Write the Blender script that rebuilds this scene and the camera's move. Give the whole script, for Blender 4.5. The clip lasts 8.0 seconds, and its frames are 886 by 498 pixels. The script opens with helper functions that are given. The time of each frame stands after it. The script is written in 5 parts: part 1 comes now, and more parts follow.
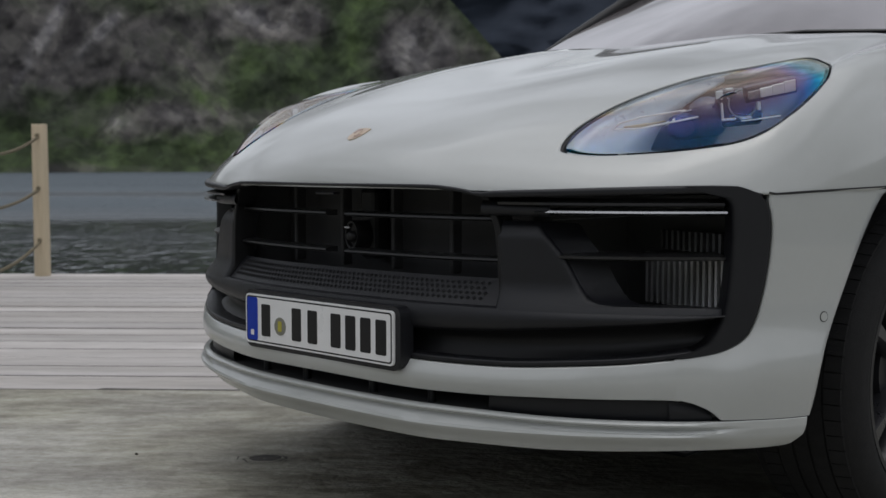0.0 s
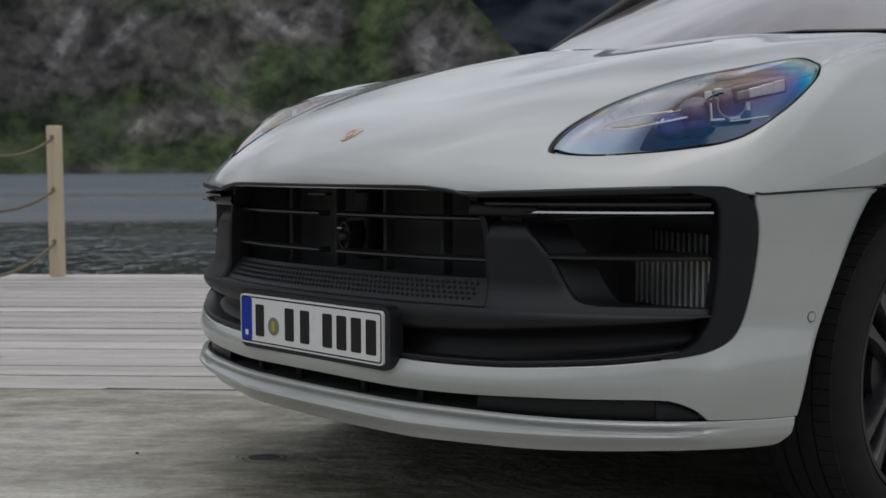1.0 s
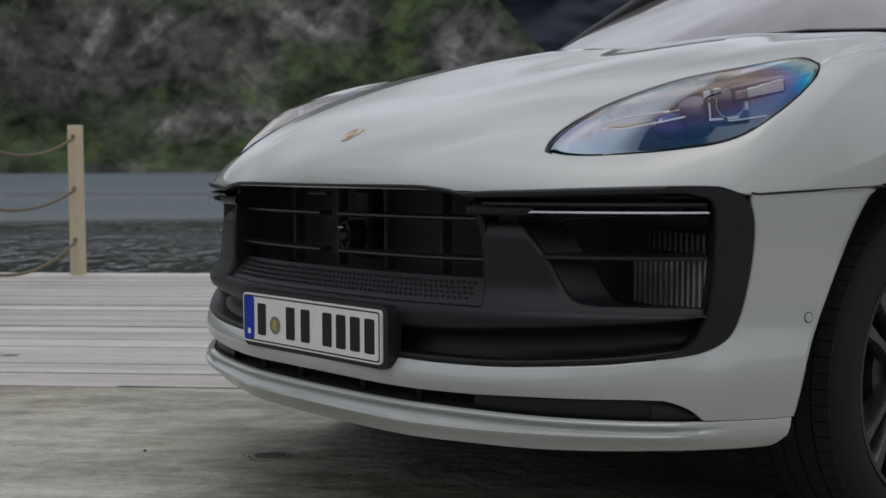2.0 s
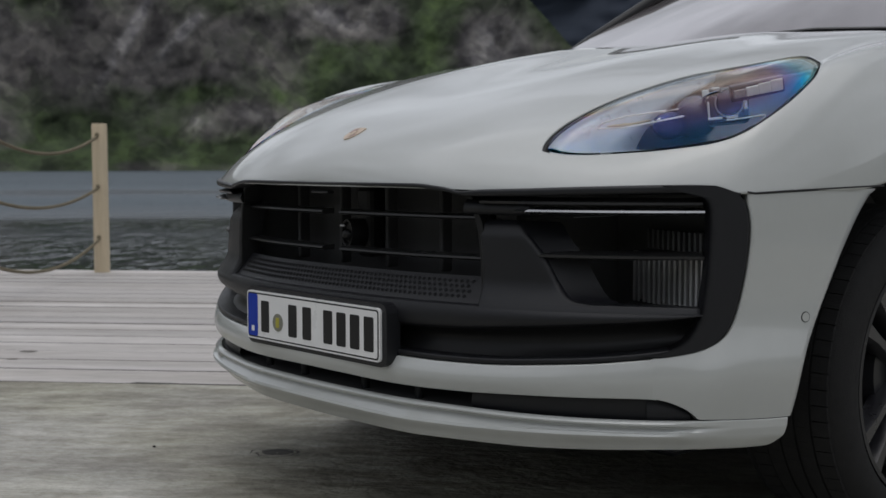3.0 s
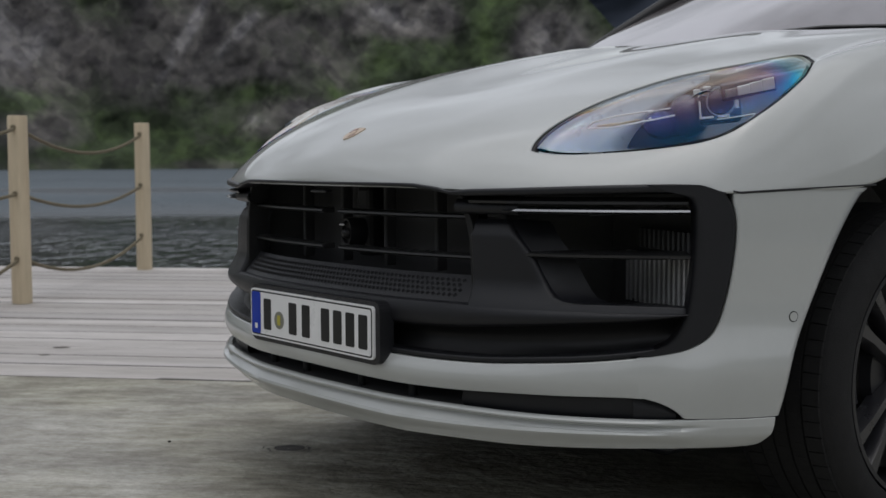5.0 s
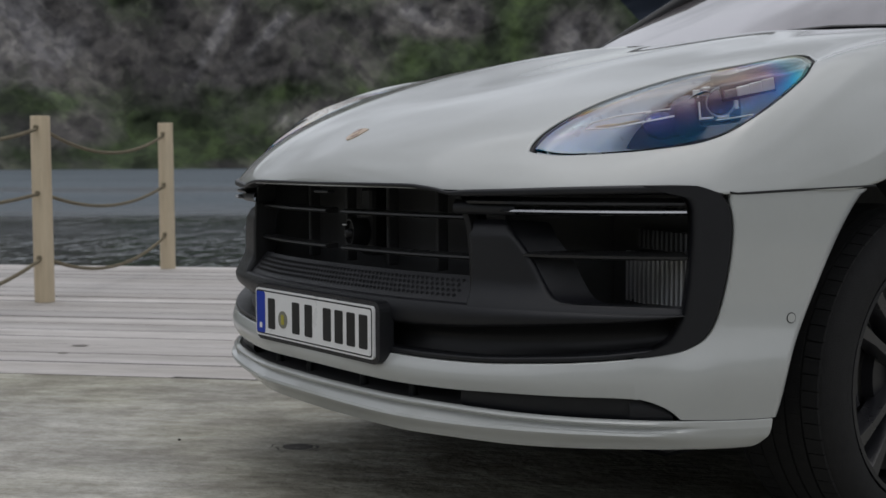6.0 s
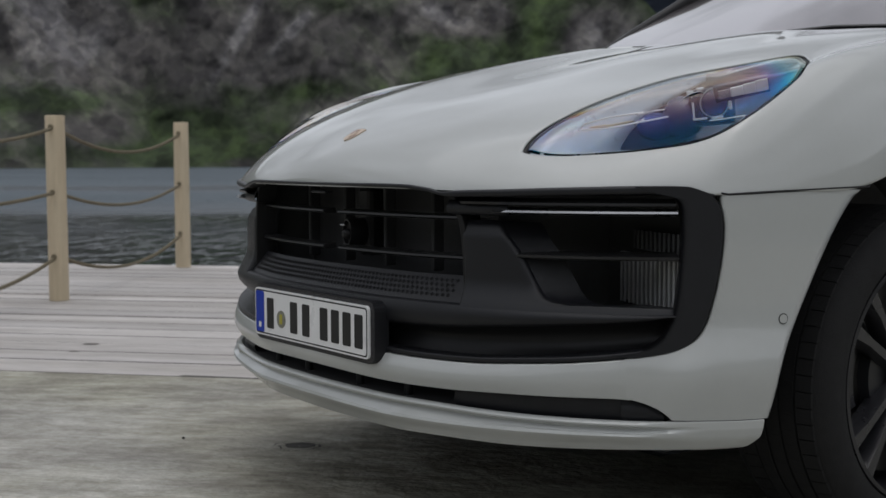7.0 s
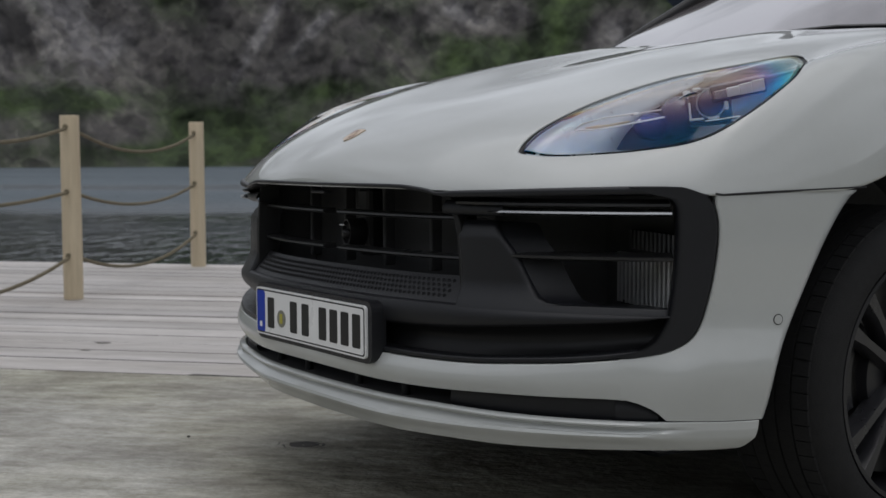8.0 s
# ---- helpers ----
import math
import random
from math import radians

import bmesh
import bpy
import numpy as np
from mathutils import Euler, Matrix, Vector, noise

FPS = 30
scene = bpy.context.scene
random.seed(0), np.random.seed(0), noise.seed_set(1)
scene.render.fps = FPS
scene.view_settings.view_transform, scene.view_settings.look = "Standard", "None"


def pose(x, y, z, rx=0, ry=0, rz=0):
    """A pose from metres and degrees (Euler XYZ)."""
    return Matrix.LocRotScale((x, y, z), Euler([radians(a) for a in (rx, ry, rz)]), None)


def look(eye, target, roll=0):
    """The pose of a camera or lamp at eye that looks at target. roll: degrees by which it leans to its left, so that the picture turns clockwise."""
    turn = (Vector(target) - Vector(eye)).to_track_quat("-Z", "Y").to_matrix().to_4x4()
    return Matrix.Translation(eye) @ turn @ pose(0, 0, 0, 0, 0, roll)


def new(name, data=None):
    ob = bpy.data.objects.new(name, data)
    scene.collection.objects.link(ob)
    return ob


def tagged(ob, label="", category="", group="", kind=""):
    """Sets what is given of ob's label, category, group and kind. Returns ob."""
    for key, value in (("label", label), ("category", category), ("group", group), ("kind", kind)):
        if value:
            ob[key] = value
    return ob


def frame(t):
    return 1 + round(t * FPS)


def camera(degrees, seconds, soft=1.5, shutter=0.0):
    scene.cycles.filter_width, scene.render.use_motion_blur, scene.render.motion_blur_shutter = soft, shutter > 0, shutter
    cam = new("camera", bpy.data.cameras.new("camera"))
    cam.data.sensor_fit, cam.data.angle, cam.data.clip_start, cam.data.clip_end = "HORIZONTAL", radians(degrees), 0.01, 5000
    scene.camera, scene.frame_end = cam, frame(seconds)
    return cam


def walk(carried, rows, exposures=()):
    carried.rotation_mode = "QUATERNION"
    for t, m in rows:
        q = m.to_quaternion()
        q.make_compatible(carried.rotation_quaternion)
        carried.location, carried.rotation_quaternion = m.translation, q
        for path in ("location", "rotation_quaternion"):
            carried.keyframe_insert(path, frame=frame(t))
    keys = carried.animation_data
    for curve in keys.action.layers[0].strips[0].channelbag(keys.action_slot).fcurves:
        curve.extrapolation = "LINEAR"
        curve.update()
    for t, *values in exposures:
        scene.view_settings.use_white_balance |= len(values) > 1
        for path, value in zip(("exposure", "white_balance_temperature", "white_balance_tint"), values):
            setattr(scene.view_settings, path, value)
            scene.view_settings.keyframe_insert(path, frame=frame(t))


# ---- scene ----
cam = camera(38.7, 8.0)
cam.data.dof.use_dof, cam.data.dof.focus_distance, cam.data.dof.aperture_fstop = True, 2.55, 8.0
PATH = [
    (0, (2.208, -1.749, 0.848), (0.778, -0.359, 0.707), -0.1),
    (0.5, (2.235, -1.734, 0.849), (0.794, -0.354, 0.707), -0.2),
    (1, (2.262, -1.708, 0.848), (0.808, -0.342, 0.708), -0.2),
    (1.5, (2.284, -1.689, 0.849), (0.817, -0.337, 0.709), -0.2),
    (3, (2.359, -1.628, 0.849), (0.846, -0.328, 0.706), -0.1),
    (3.5, (2.385, -1.607, 0.849), (0.858, -0.323, 0.706), -0.1),
    (4, (2.415, -1.581, 0.848), (0.872, -0.316, 0.705), -0.2),
    (4.5, (2.44, -1.561, 0.851), (0.885, -0.312, 0.706), -0.2),
    (6, (2.508, -1.493, 0.855), (0.91, -0.299, 0.708), -0.2),
    (6.5, (2.532, -1.473, 0.857), (0.923, -0.294, 0.71), -0.1),
    (7, (2.55, -1.452, 0.859), (0.932, -0.286, 0.71), -0.2),
    (7.5, (2.569, -1.43, 0.856), (0.94, -0.279, 0.709), -0.1),
    (8, (2.585, -1.414, 0.861), (0.948, -0.275, 0.711), -0.2),
]
walk(cam, [(t, look(eye, target, roll)) for t, eye, target, roll in PATH])


# ---- world, sun, exposure ----
SUN_ELEV, SUN_TURN = radians(83), radians(120)
world = bpy.data.worlds.new("world")
scene.world = world
world.use_nodes = True
wn, wl = world.node_tree.nodes, world.node_tree.links
sky = wn.new("ShaderNodeTexSky")
sky.sky_type, sky.sun_disc = "NISHITA", False
sky.sun_elevation, sky.sun_rotation = SUN_ELEV, SUN_TURN
sky.air_density, sky.dust_density, sky.ozone_density = 1.0, 1.2, 1.0
soft_sky = wn.new("ShaderNodeHueSaturation")
soft_sky.inputs["Saturation"].default_value = 0.22
wl.new(sky.outputs[0], soft_sky.inputs["Color"])
# an overcast sky: soft layers of cloud, brighter overhead than at the horizon
sky_at, sky_parts, sky_flat, cloud, cloud_range, zenith, cover = (wn.new("ShaderNode" + k) for k in ("TexCoord", "SeparateXYZ", "Mapping", "TexNoise", "MapRange", "MapRange", "Math"))
wl.new(sky_at.outputs["Generated"], sky_parts.inputs[0])
wl.new(sky_at.outputs["Generated"], sky_flat.inputs["Vector"])
sky_flat.inputs["Scale"].default_value = (1.0, 1.0, 2.6)
cloud.inputs["Scale"].default_value, cloud.inputs["Detail"].default_value, cloud.inputs["Roughness"].default_value = 3.2, 5.0, 0.55
wl.new(sky_flat.outputs[0], cloud.inputs["Vector"])
for node, lo, hi, to_lo, to_hi in ((cloud_range, 0.33, 0.67, 0.48, 1.52), (zenith, 0.0, 1.0, 0.78, 1.40)):
    node.inputs["From Min"].default_value, node.inputs["From Max"].default_value = lo, hi
    node.inputs["To Min"].default_value, node.inputs["To Max"].default_value = to_lo, to_hi
wl.new(cloud.outputs["Fac"], cloud_range.inputs["Value"])
wl.new(sky_parts.outputs["Z"], zenith.inputs["Value"])
cover.operation = "MULTIPLY"
wl.new(cloud_range.outputs[0], cover.inputs[0])
wl.new(zenith.outputs[0], cover.inputs[1])
veil = wn.new("ShaderNodeMix")
veil.data_type, veil.blend_type = "RGBA", "MULTIPLY"
veil.inputs["Factor"].default_value = 1.0
wl.new(soft_sky.outputs[0], veil.inputs["A"])
wl.new(cover.outputs[0], veil.inputs["B"])
wl.new(veil.outputs["Result"], wn["Background"].inputs["Color"])
wn["Background"].inputs["Strength"].default_value = 0.125
sun = new("sun", bpy.data.lights.new("sun", "SUN"))
sun.data.energy, sun.data.angle, sun.data.color = 0.5, radians(90), (1.0, 0.98, 0.96)
sun.matrix_world = look((0, 0, 0), (-math.sin(SUN_TURN) * math.cos(SUN_ELEV), -math.cos(SUN_TURN) * math.cos(SUN_ELEV), -math.sin(SUN_ELEV)))
scene.view_settings.exposure = 0.0


# ---- materials ----
def material(name, colour, rough=0.5, metal=0.0, spots=None, scale=8.0, amount=0.5, fine=60.0, fine_amount=0.15, bump=0.0,
             bump_scale=80.0, stretch=(1, 1, 1), turn=0.0, coat=0.0, rough_var=0.1, per_object=0.0, relief=0.01, **extra):
    """A principled material: two scales of colour change, roughness change and fine relief, in metres of the object."""
    m = bpy.data.materials.new(name)
    m.use_nodes = True
    n, l = m.node_tree.nodes, m.node_tree.links
    b = n["Principled BSDF"]
    b.inputs["Roughness"].default_value, b.inputs["Metallic"].default_value = rough, metal
    b.inputs["Coat Weight"].default_value, b.inputs["Coat Roughness"].default_value = coat, 0.03
    for key, value in extra.items():
        b.inputs[key.replace("_", " ")].default_value = value
    geo = n.new("ShaderNodeNewGeometry")
    mp = n.new("ShaderNodeMapping")
    mp.vector_type = "TEXTURE"
    mp.inputs["Rotation"].default_value, mp.inputs["Scale"].default_value = (0, 0, -turn), tuple(1 / v for v in stretch)
    l.new(geo.outputs["Position"], mp.inputs["Vector"])
    vec = mp.outputs[0]
    if per_object:
        info, add = n.new("ShaderNodeObjectInfo"), n.new("ShaderNodeVectorMath")
        sc = n.new("ShaderNodeMath")
        sc.operation, sc.inputs[1].default_value = "MULTIPLY", 37.0
        l.new(info.outputs["Random"], sc.inputs[0])
        l.new(vec, add.inputs[0])
        l.new(sc.outputs[0], add.inputs[1])
        vec = add.outputs[0]

    def noise_tex(s, detail=4.0):
        t = n.new("ShaderNodeTexNoise")
        t.inputs["Scale"].default_value, t.inputs["Detail"].default_value, t.inputs["Roughness"].default_value = s, detail, 0.6
        l.new(vec, t.inputs["Vector"])
        return t.outputs["Fac"]

    def mix(fac, a, c, factor=1.0):
        x = n.new("ShaderNodeMix")
        x.data_type = "RGBA"
        r = n.new("ShaderNodeMapRange")
        r.inputs["From Min"].default_value, r.inputs["From Max"].default_value, r.inputs["To Max"].default_value = 0.35, 0.68, factor
        l.new(fac, r.inputs["Value"])
        l.new(r.outputs[0], x.inputs["Factor"])
        for v, sock in ((a, x.inputs["A"]), (c, x.inputs["B"])):
            if isinstance(v, tuple):
                sock.default_value = (*v, 1)
            else:
                l.new(v, sock)
        return x.outputs["Result"]
    spots = spots or tuple(v * 0.6 for v in colour)
    c = mix(noise_tex(scale), colour, spots, amount)
    dark = tuple(v * 0.5 for v in colour)
    c = mix(noise_tex(fine, 6.0), c, dark, fine_amount)
    if per_object:
        hsv = n.new("ShaderNodeHueSaturation")
        r = n.new("ShaderNodeMapRange")
        r.inputs["To Min"].default_value, r.inputs["To Max"].default_value = 1 - per_object, 1 + per_object
        l.new(info.outputs["Random"], r.inputs["Value"])
        l.new(r.outputs[0], hsv.inputs["Value"])
        l.new(c, hsv.inputs["Color"])
        c = hsv.outputs[0]
    l.new(c, b.inputs["Base Color"])
    r = n.new("ShaderNodeMapRange")
    r.inputs["To Min"].default_value, r.inputs["To Max"].default_value = max(0.0, rough - rough_var), min(1.0, rough + rough_var)
    l.new(noise_tex(scale * 1.7), r.inputs["Value"])
    l.new(r.outputs[0], b.inputs["Roughness"])
    if bump:
        bp = n.new("ShaderNodeBump")
        bp.inputs["Strength"].default_value, bp.inputs["Distance"].default_value = min(1.0, bump * 100), relief
        l.new(noise_tex(bump_scale, 5.0), bp.inputs["Height"])
        l.new(bp.outputs[0], b.inputs["Normal"])
    return m


LAY = math.atan2(0.684, 0.729)  # the way that the boards run
PAINT = material("chalk_paint", (0.449, 0.463, 0.452), 0.35, coat=1.0, amount=0.05, fine_amount=0.03, rough_var=0.03, Coat_Roughness=0.03)
BLACK = material("black_plastic", (0.0125, 0.0130, 0.0158), 0.34, amount=0.3, bump=0.002, bump_scale=900, fine=400, rough_var=0.06, Specular_IOR_Level=0.36)
GLOSS = material("gloss_black", (0.020, 0.020, 0.021), 0.3, amount=0.2, rough_var=0.08)
DEEP = material("deep_black", (0.120, 0.120, 0.122), 0.8, amount=0.3, Specular_IOR_Level=0.2)
CHROME = material("satin_chrome", (0.30, 0.31, 0.32), 0.28, 1.0, amount=0.1, rough_var=0.05)
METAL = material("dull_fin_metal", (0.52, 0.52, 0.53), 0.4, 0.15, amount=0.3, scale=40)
# Darker copy of the fin metal: the upper fins' shade put into the colour
FIN_SHADED = material("shaded_fin_metal", (0.13, 0.13, 0.135), 0.5, 0.2, amount=0.3, scale=40)
PIT = material("grille_black", (0.058, 0.058, 0.060), 0.6, amount=0.3, Specular_IOR_Level=0.25)
RUBBER = material("tyre_rubber", (0.018, 0.018, 0.0185), 0.8, amount=0.4, scale=25, Specular_IOR_Level=0.25, bump=0.003, bump_scale=300)
RIM = material("dark_rim_metal", (0.020, 0.020, 0.023), 0.3, amount=0.2, Specular_IOR_Level=0.5)
DISC = material("brake_disc_steel", (0.13, 0.13, 0.13), 0.35, 1.0, amount=0.3, scale=30)
WHITE = material("plate_white", (0.80, 0.80, 0.80), 0.3, amount=0.08, fine_amount=0.03)
INK = material("plate_black", (0.013, 0.013, 0.014), 0.4, amount=0.1, Specular_IOR_Level=0.3)
BLUE = material("plate_blue", (0.006, 0.040, 0.40), 0.45, amount=0.1, Specular_IOR_Level=0.25)
SEAL = material("seal_grey", (0.22, 0.22, 0.18), 0.5, amount=0.3, scale=200)
SEALY = material("seal_yellow", (0.45, 0.40, 0.05), 0.5, amount=0.2, scale=200)
GOLD = material("crest_gold", (0.58, 0.46, 0.35), 0.35, 0.2, amount=0.2, scale=100)
RED = material("crest_red", (0.33, 0.21, 0.17), 0.3, amount=0.2)
BOARD = material("weathered_board", (0.56, 0.54, 0.525), 0.75, spots=(0.40, 0.375, 0.355), scale=3.5, amount=0.7, fine=22, fine_amount=0.45,
                 bump=0.006, bump_scale=30, stretch=(0.28, 1.6, 1), turn=-LAY, per_object=0.16)
SLAB = material("worn_slab", (0.45, 0.446, 0.423), 0.8, spots=(0.36, 0.352, 0.325), scale=2.6, amount=0.7, fine=24, fine_amount=0.22, relief=0.02,
                bump=0.010, bump_scale=22, stretch=(0.8, 1.15, 1), turn=-LAY, rough_var=0.15)


def tint(m, scale, detail, stretch, low, high, span=(0.38, 0.62), centre=None, radius=1.0, knot=None):
    """Multiplies a material's colour by a stretched noise between two tints; with a centre, only round that spot; with a knot, the noise bends round it."""
    n, l = m.node_tree.nodes, m.node_tree.links
    into = n["Principled BSDF"].inputs["Base Color"]
    before = into.links[0].from_socket
    g, mp, t, r, x = (n.new("ShaderNode" + k) for k in ("NewGeometry", "Mapping", "TexNoise", "ValToRGB", "Mix"))
    mp.vector_type = "TEXTURE"
    mp.inputs["Rotation"].default_value, mp.inputs["Scale"].default_value = (0, 0, LAY), tuple(1 / v for v in stretch)
    t.inputs["Scale"].default_value, t.inputs["Detail"].default_value, t.inputs["Roughness"].default_value = scale, detail, 0.62
    at = g.outputs["Position"]
    if knot:
        off, size, pull, bent = (n.new("ShaderNode" + k) for k in ("VectorMath", "VectorMath", "MapRange", "VectorMath"))
        off.operation, off.inputs[1].default_value = "SUBTRACT", knot
        size.operation, bent.operation, pull.interpolation_type = "LENGTH", "SCALE", "SMOOTHERSTEP"
        pull.inputs["From Min"].default_value, pull.inputs["From Max"].default_value = 0.0, 0.30
        pull.inputs["To Min"].default_value, pull.inputs["To Max"].default_value = 0.12, 1.0
        l.new(at, off.inputs[0])
        l.new(off.outputs["Vector"], size.inputs[0])
        l.new(size.outputs["Value"], pull.inputs["Value"])
        l.new(off.outputs["Vector"], bent.inputs[0])
        l.new(pull.outputs[0], bent.inputs["Scale"])
        at = bent.outputs["Vector"]
    l.new(at, mp.inputs["Vector"])
    l.new(mp.outputs[0], t.inputs["Vector"])
    for el, p, col in zip(r.color_ramp.elements, span, (low, high)):
        el.position, el.color = p, (*col, 1)
    l.new(t.outputs["Fac"], r.inputs[0])
    x.data_type, x.blend_type = "RGBA", "MULTIPLY"
    x.inputs["Factor"].default_value = 1.0
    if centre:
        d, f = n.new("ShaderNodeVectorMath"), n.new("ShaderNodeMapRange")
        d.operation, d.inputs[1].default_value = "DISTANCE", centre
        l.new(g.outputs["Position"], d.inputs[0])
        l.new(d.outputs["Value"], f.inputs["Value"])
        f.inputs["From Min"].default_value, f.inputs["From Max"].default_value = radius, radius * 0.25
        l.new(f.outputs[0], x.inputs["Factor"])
    l.new(before, x.inputs["A"])
    l.new(r.outputs[0], x.inputs["B"])
    l.new(x.outputs["Result"], into)


tint(SLAB, 1.1, 4.0, (0.65, 1.0, 1), (0.80, 0.795, 0.78), (1.08, 1.08, 1.08))
tint(SLAB, 3.0, 3.0, (0.5, 1.0, 1), (0.80, 0.79, 0.77), (1.16, 1.16, 1.15), (0.38, 0.60))
tint(SLAB, 5.0, 6.0, (0.75, 1.0, 1), (0.82, 0.81, 0.79), (1.07, 1.07, 1.065), (0.40, 0.56))
tint(SLAB, 13.0, 4.0, (0.6, 1.1, 1), (0.86, 0.85, 0.82), (1.03, 1.03, 1.02), (0.36, 0.50))
tint(SLAB, 28.0, 4.0, (0.6, 1.0, 1), (0.92, 0.915, 0.90), (1.05, 1.05, 1.05), (0.40, 0.60))
tint(SLAB, 75.0, 3.0, (0.6, 1.0, 1), (0.88, 0.875, 0.86), (1.04, 1.04, 1.04), (0.38, 0.58))
tint(SLAB, 16.0, 4.0, (0.10, 1.0, 1), (0.85, 0.84, 0.82), (1.05, 1.05, 1.05), (0.36, 0.58), knot=(-0.684, 0.353, 0))
tint(SLAB, 0.8, 3.0, (1.0, 1.0, 1), (0.97, 0.965, 0.90), (1.03, 1.03, 1.05), (0.42, 0.60))
# Dark side faces: the shade between boards is put into their colour
BOARD_EDGE = material("shaded_board_edge", (0.10, 0.095, 0.09), 0.9, amount=0.5, scale=12)
tint(BOARD, 2.2, 4.0, (0.12, 2.0, 1), (0.84, 0.82, 0.80), (1.08, 1.07, 1.07))
POSTWOOD = material("pale_post_wood", (0.66, 0.56, 0.40), 0.7, spots=(0.52, 0.41, 0.27), scale=6, amount=0.6, fine=40, fine_amount=0.3,
                    bump=0.004, bump_scale=60, stretch=(1, 1, 0.1))
ROPE = material("hemp_rope", (0.22, 0.185, 0.12), 0.85, amount=0.5, scale=30, bump=0.01, bump_scale=200)
HOUSING = material("lamp_housing", (0.024, 0.030, 0.055), 0.35, 0.2, amount=0.3, scale=20)
BOWL = material("lamp_bowl", (0.006, 0.010, 0.045), 0.15, amount=0.3, coat=0.5)
LAMPGREY = material("lamp_grey", (0.36, 0.40, 0.44), 0.3, 0.3, amount=0.3, scale=15)
LAMPSILVER = material("lamp_silver", (0.74, 0.75, 0.76), 0.2, 0.2, amount=0.35, scale=90)
LAMPWHITE = material("lamp_white", (0.78, 0.78, 0.77), 0.3, amount=0.1)
LAMPSHADE = material("lamp_dim_white", (0.30, 0.30, 0.31), 0.25, 0.2, amount=0.4, scale=60)
LAMPBLUE = material("lamp_blue", (0.018, 0.040, 0.16), 0.18, 0.6, amount=0.5, scale=70)
AMBER = material("lamp_amber", (0.40, 0.35, 0.24), 0.3, amount=0.2)


def glass_material(name, tint, film, rough=0.0, ior=1.13):
    m = bpy.data.materials.new(name)
    m.use_nodes = True
    b = m.node_tree.nodes["Principled BSDF"]
    b.inputs["Base Color"].default_value = (*tint, 1)
    b.inputs["Transmission Weight"].default_value, b.inputs["Roughness"].default_value, b.inputs["IOR"].default_value = 1.0, rough, ior
    b.inputs["Thin Film Thickness"].default_value, b.inputs["Thin Film IOR"].default_value = film, 1.48
    return m


LENS = glass_material("lamp_lens", (0.95, 0.97, 1.0), 400.0)
ln, ll = LENS.node_tree.nodes, LENS.node_tree.links
# the lens's coating, set per vertex so that its colours fit the camera's view
coat_at, coat_thick = ln.new("ShaderNodeAttribute"), ln.new("ShaderNodeMapRange")
coat_at.attribute_name = "coating"
coat_thick.inputs["To Min"].default_value, coat_thick.inputs["To Max"].default_value = 0.0, 400.0
ll.new(coat_at.outputs["Fac"], coat_thick.inputs["Value"])
ll.new(coat_thick.outputs[0], ln["Principled BSDF"].inputs["Thin Film Thickness"])
ior_at, ior_range = ln.new("ShaderNodeAttribute"), ln.new("ShaderNodeMapRange")
ior_at.attribute_name = "coating_density"
ior_range.inputs["To Min"].default_value, ior_range.inputs["To Max"].default_value = 1.2, 1.9
ll.new(ior_at.outputs["Fac"], ior_range.inputs["Value"])
ll.new(ior_range.outputs[0], ln["Principled BSDF"].inputs["Thin Film IOR"])
# Pale half-metal base: the sky's reflection is put into the windscreen's colour
SCREEN = material("windscreen_sky_tone", (0.42, 0.387, 0.398), 0.02, 0.62, coat=1.0, Coat_IOR=1.6, amount=0.05, fine_amount=0.0, rough_var=0.015)
PANE = material("window_glass", (0.020, 0.018, 0.019), 0.02, coat=1.0, Coat_IOR=1.9, Specular_IOR_Level=1.0, Specular_Tint=(1.0, 0.93, 0.96, 1.0), amount=0.1, fine_amount=0.0, rough_var=0.015)


# ---- mesh helpers ----
def link(name, verts, faces, mat, parent=None, label="", smooth=True):
    me = bpy.data.meshes.new(name)
    me.from_pydata([tuple(float(c) for c in v) for v in verts], [], faces)
    me.materials.append(mat)
    me.update()
    if smooth:
        me.shade_smooth()
    ob = new(name, me)
    if parent:
        ob.parent = parent
    return tagged(ob, label)


def thing(name, label, category, group="", kind="", at=(0, 0, 0)):
    e = new(name)
    e.location = at
    e.empty_display_size = 0.2
    return tagged(e, label, category, group, kind)


def tidy(ob, merge=1e-5, sharp=None):
    """Weld, face outwards, and round or keep the edges."""
    bm = bmesh.new()
    bm.from_mesh(ob.data)
    bmesh.ops.remove_doubles(bm, verts=bm.verts, dist=merge)
    bmesh.ops.recalc_face_normals(bm, faces=bm.faces)
    if sharp:
        for e in bm.edges:
            e.smooth = len(e.link_faces) == 2 and e.calc_face_angle(0) < radians(sharp)
    bm.to_mesh(ob.data)
    bm.free()
    return ob


def solid(ob, t, offset=-1.0):
    md = ob.modifiers.new("thick", "SOLIDIFY")
    md.thickness, md.offset = t, offset
    return ob


def rounded(ob, w, seg=2):
    md = ob.modifiers.new("round", "BEVEL")
    md.width, md.segments, md.limit_method = w, seg, "ANGLE"
    return ob


def lattice(fn, us, vs, close_u=False):
    verts = [fn(u, v) for u in us for v in vs]
    k, faces = len(vs), []
    for i in range(len(us) if close_u else len(us) - 1):
        a, b = i * k, ((i + 1) % len(us)) * k
        faces += [(a + j, b + j, b + j + 1, a + j + 1) for j in range(k - 1)]
    return verts, faces


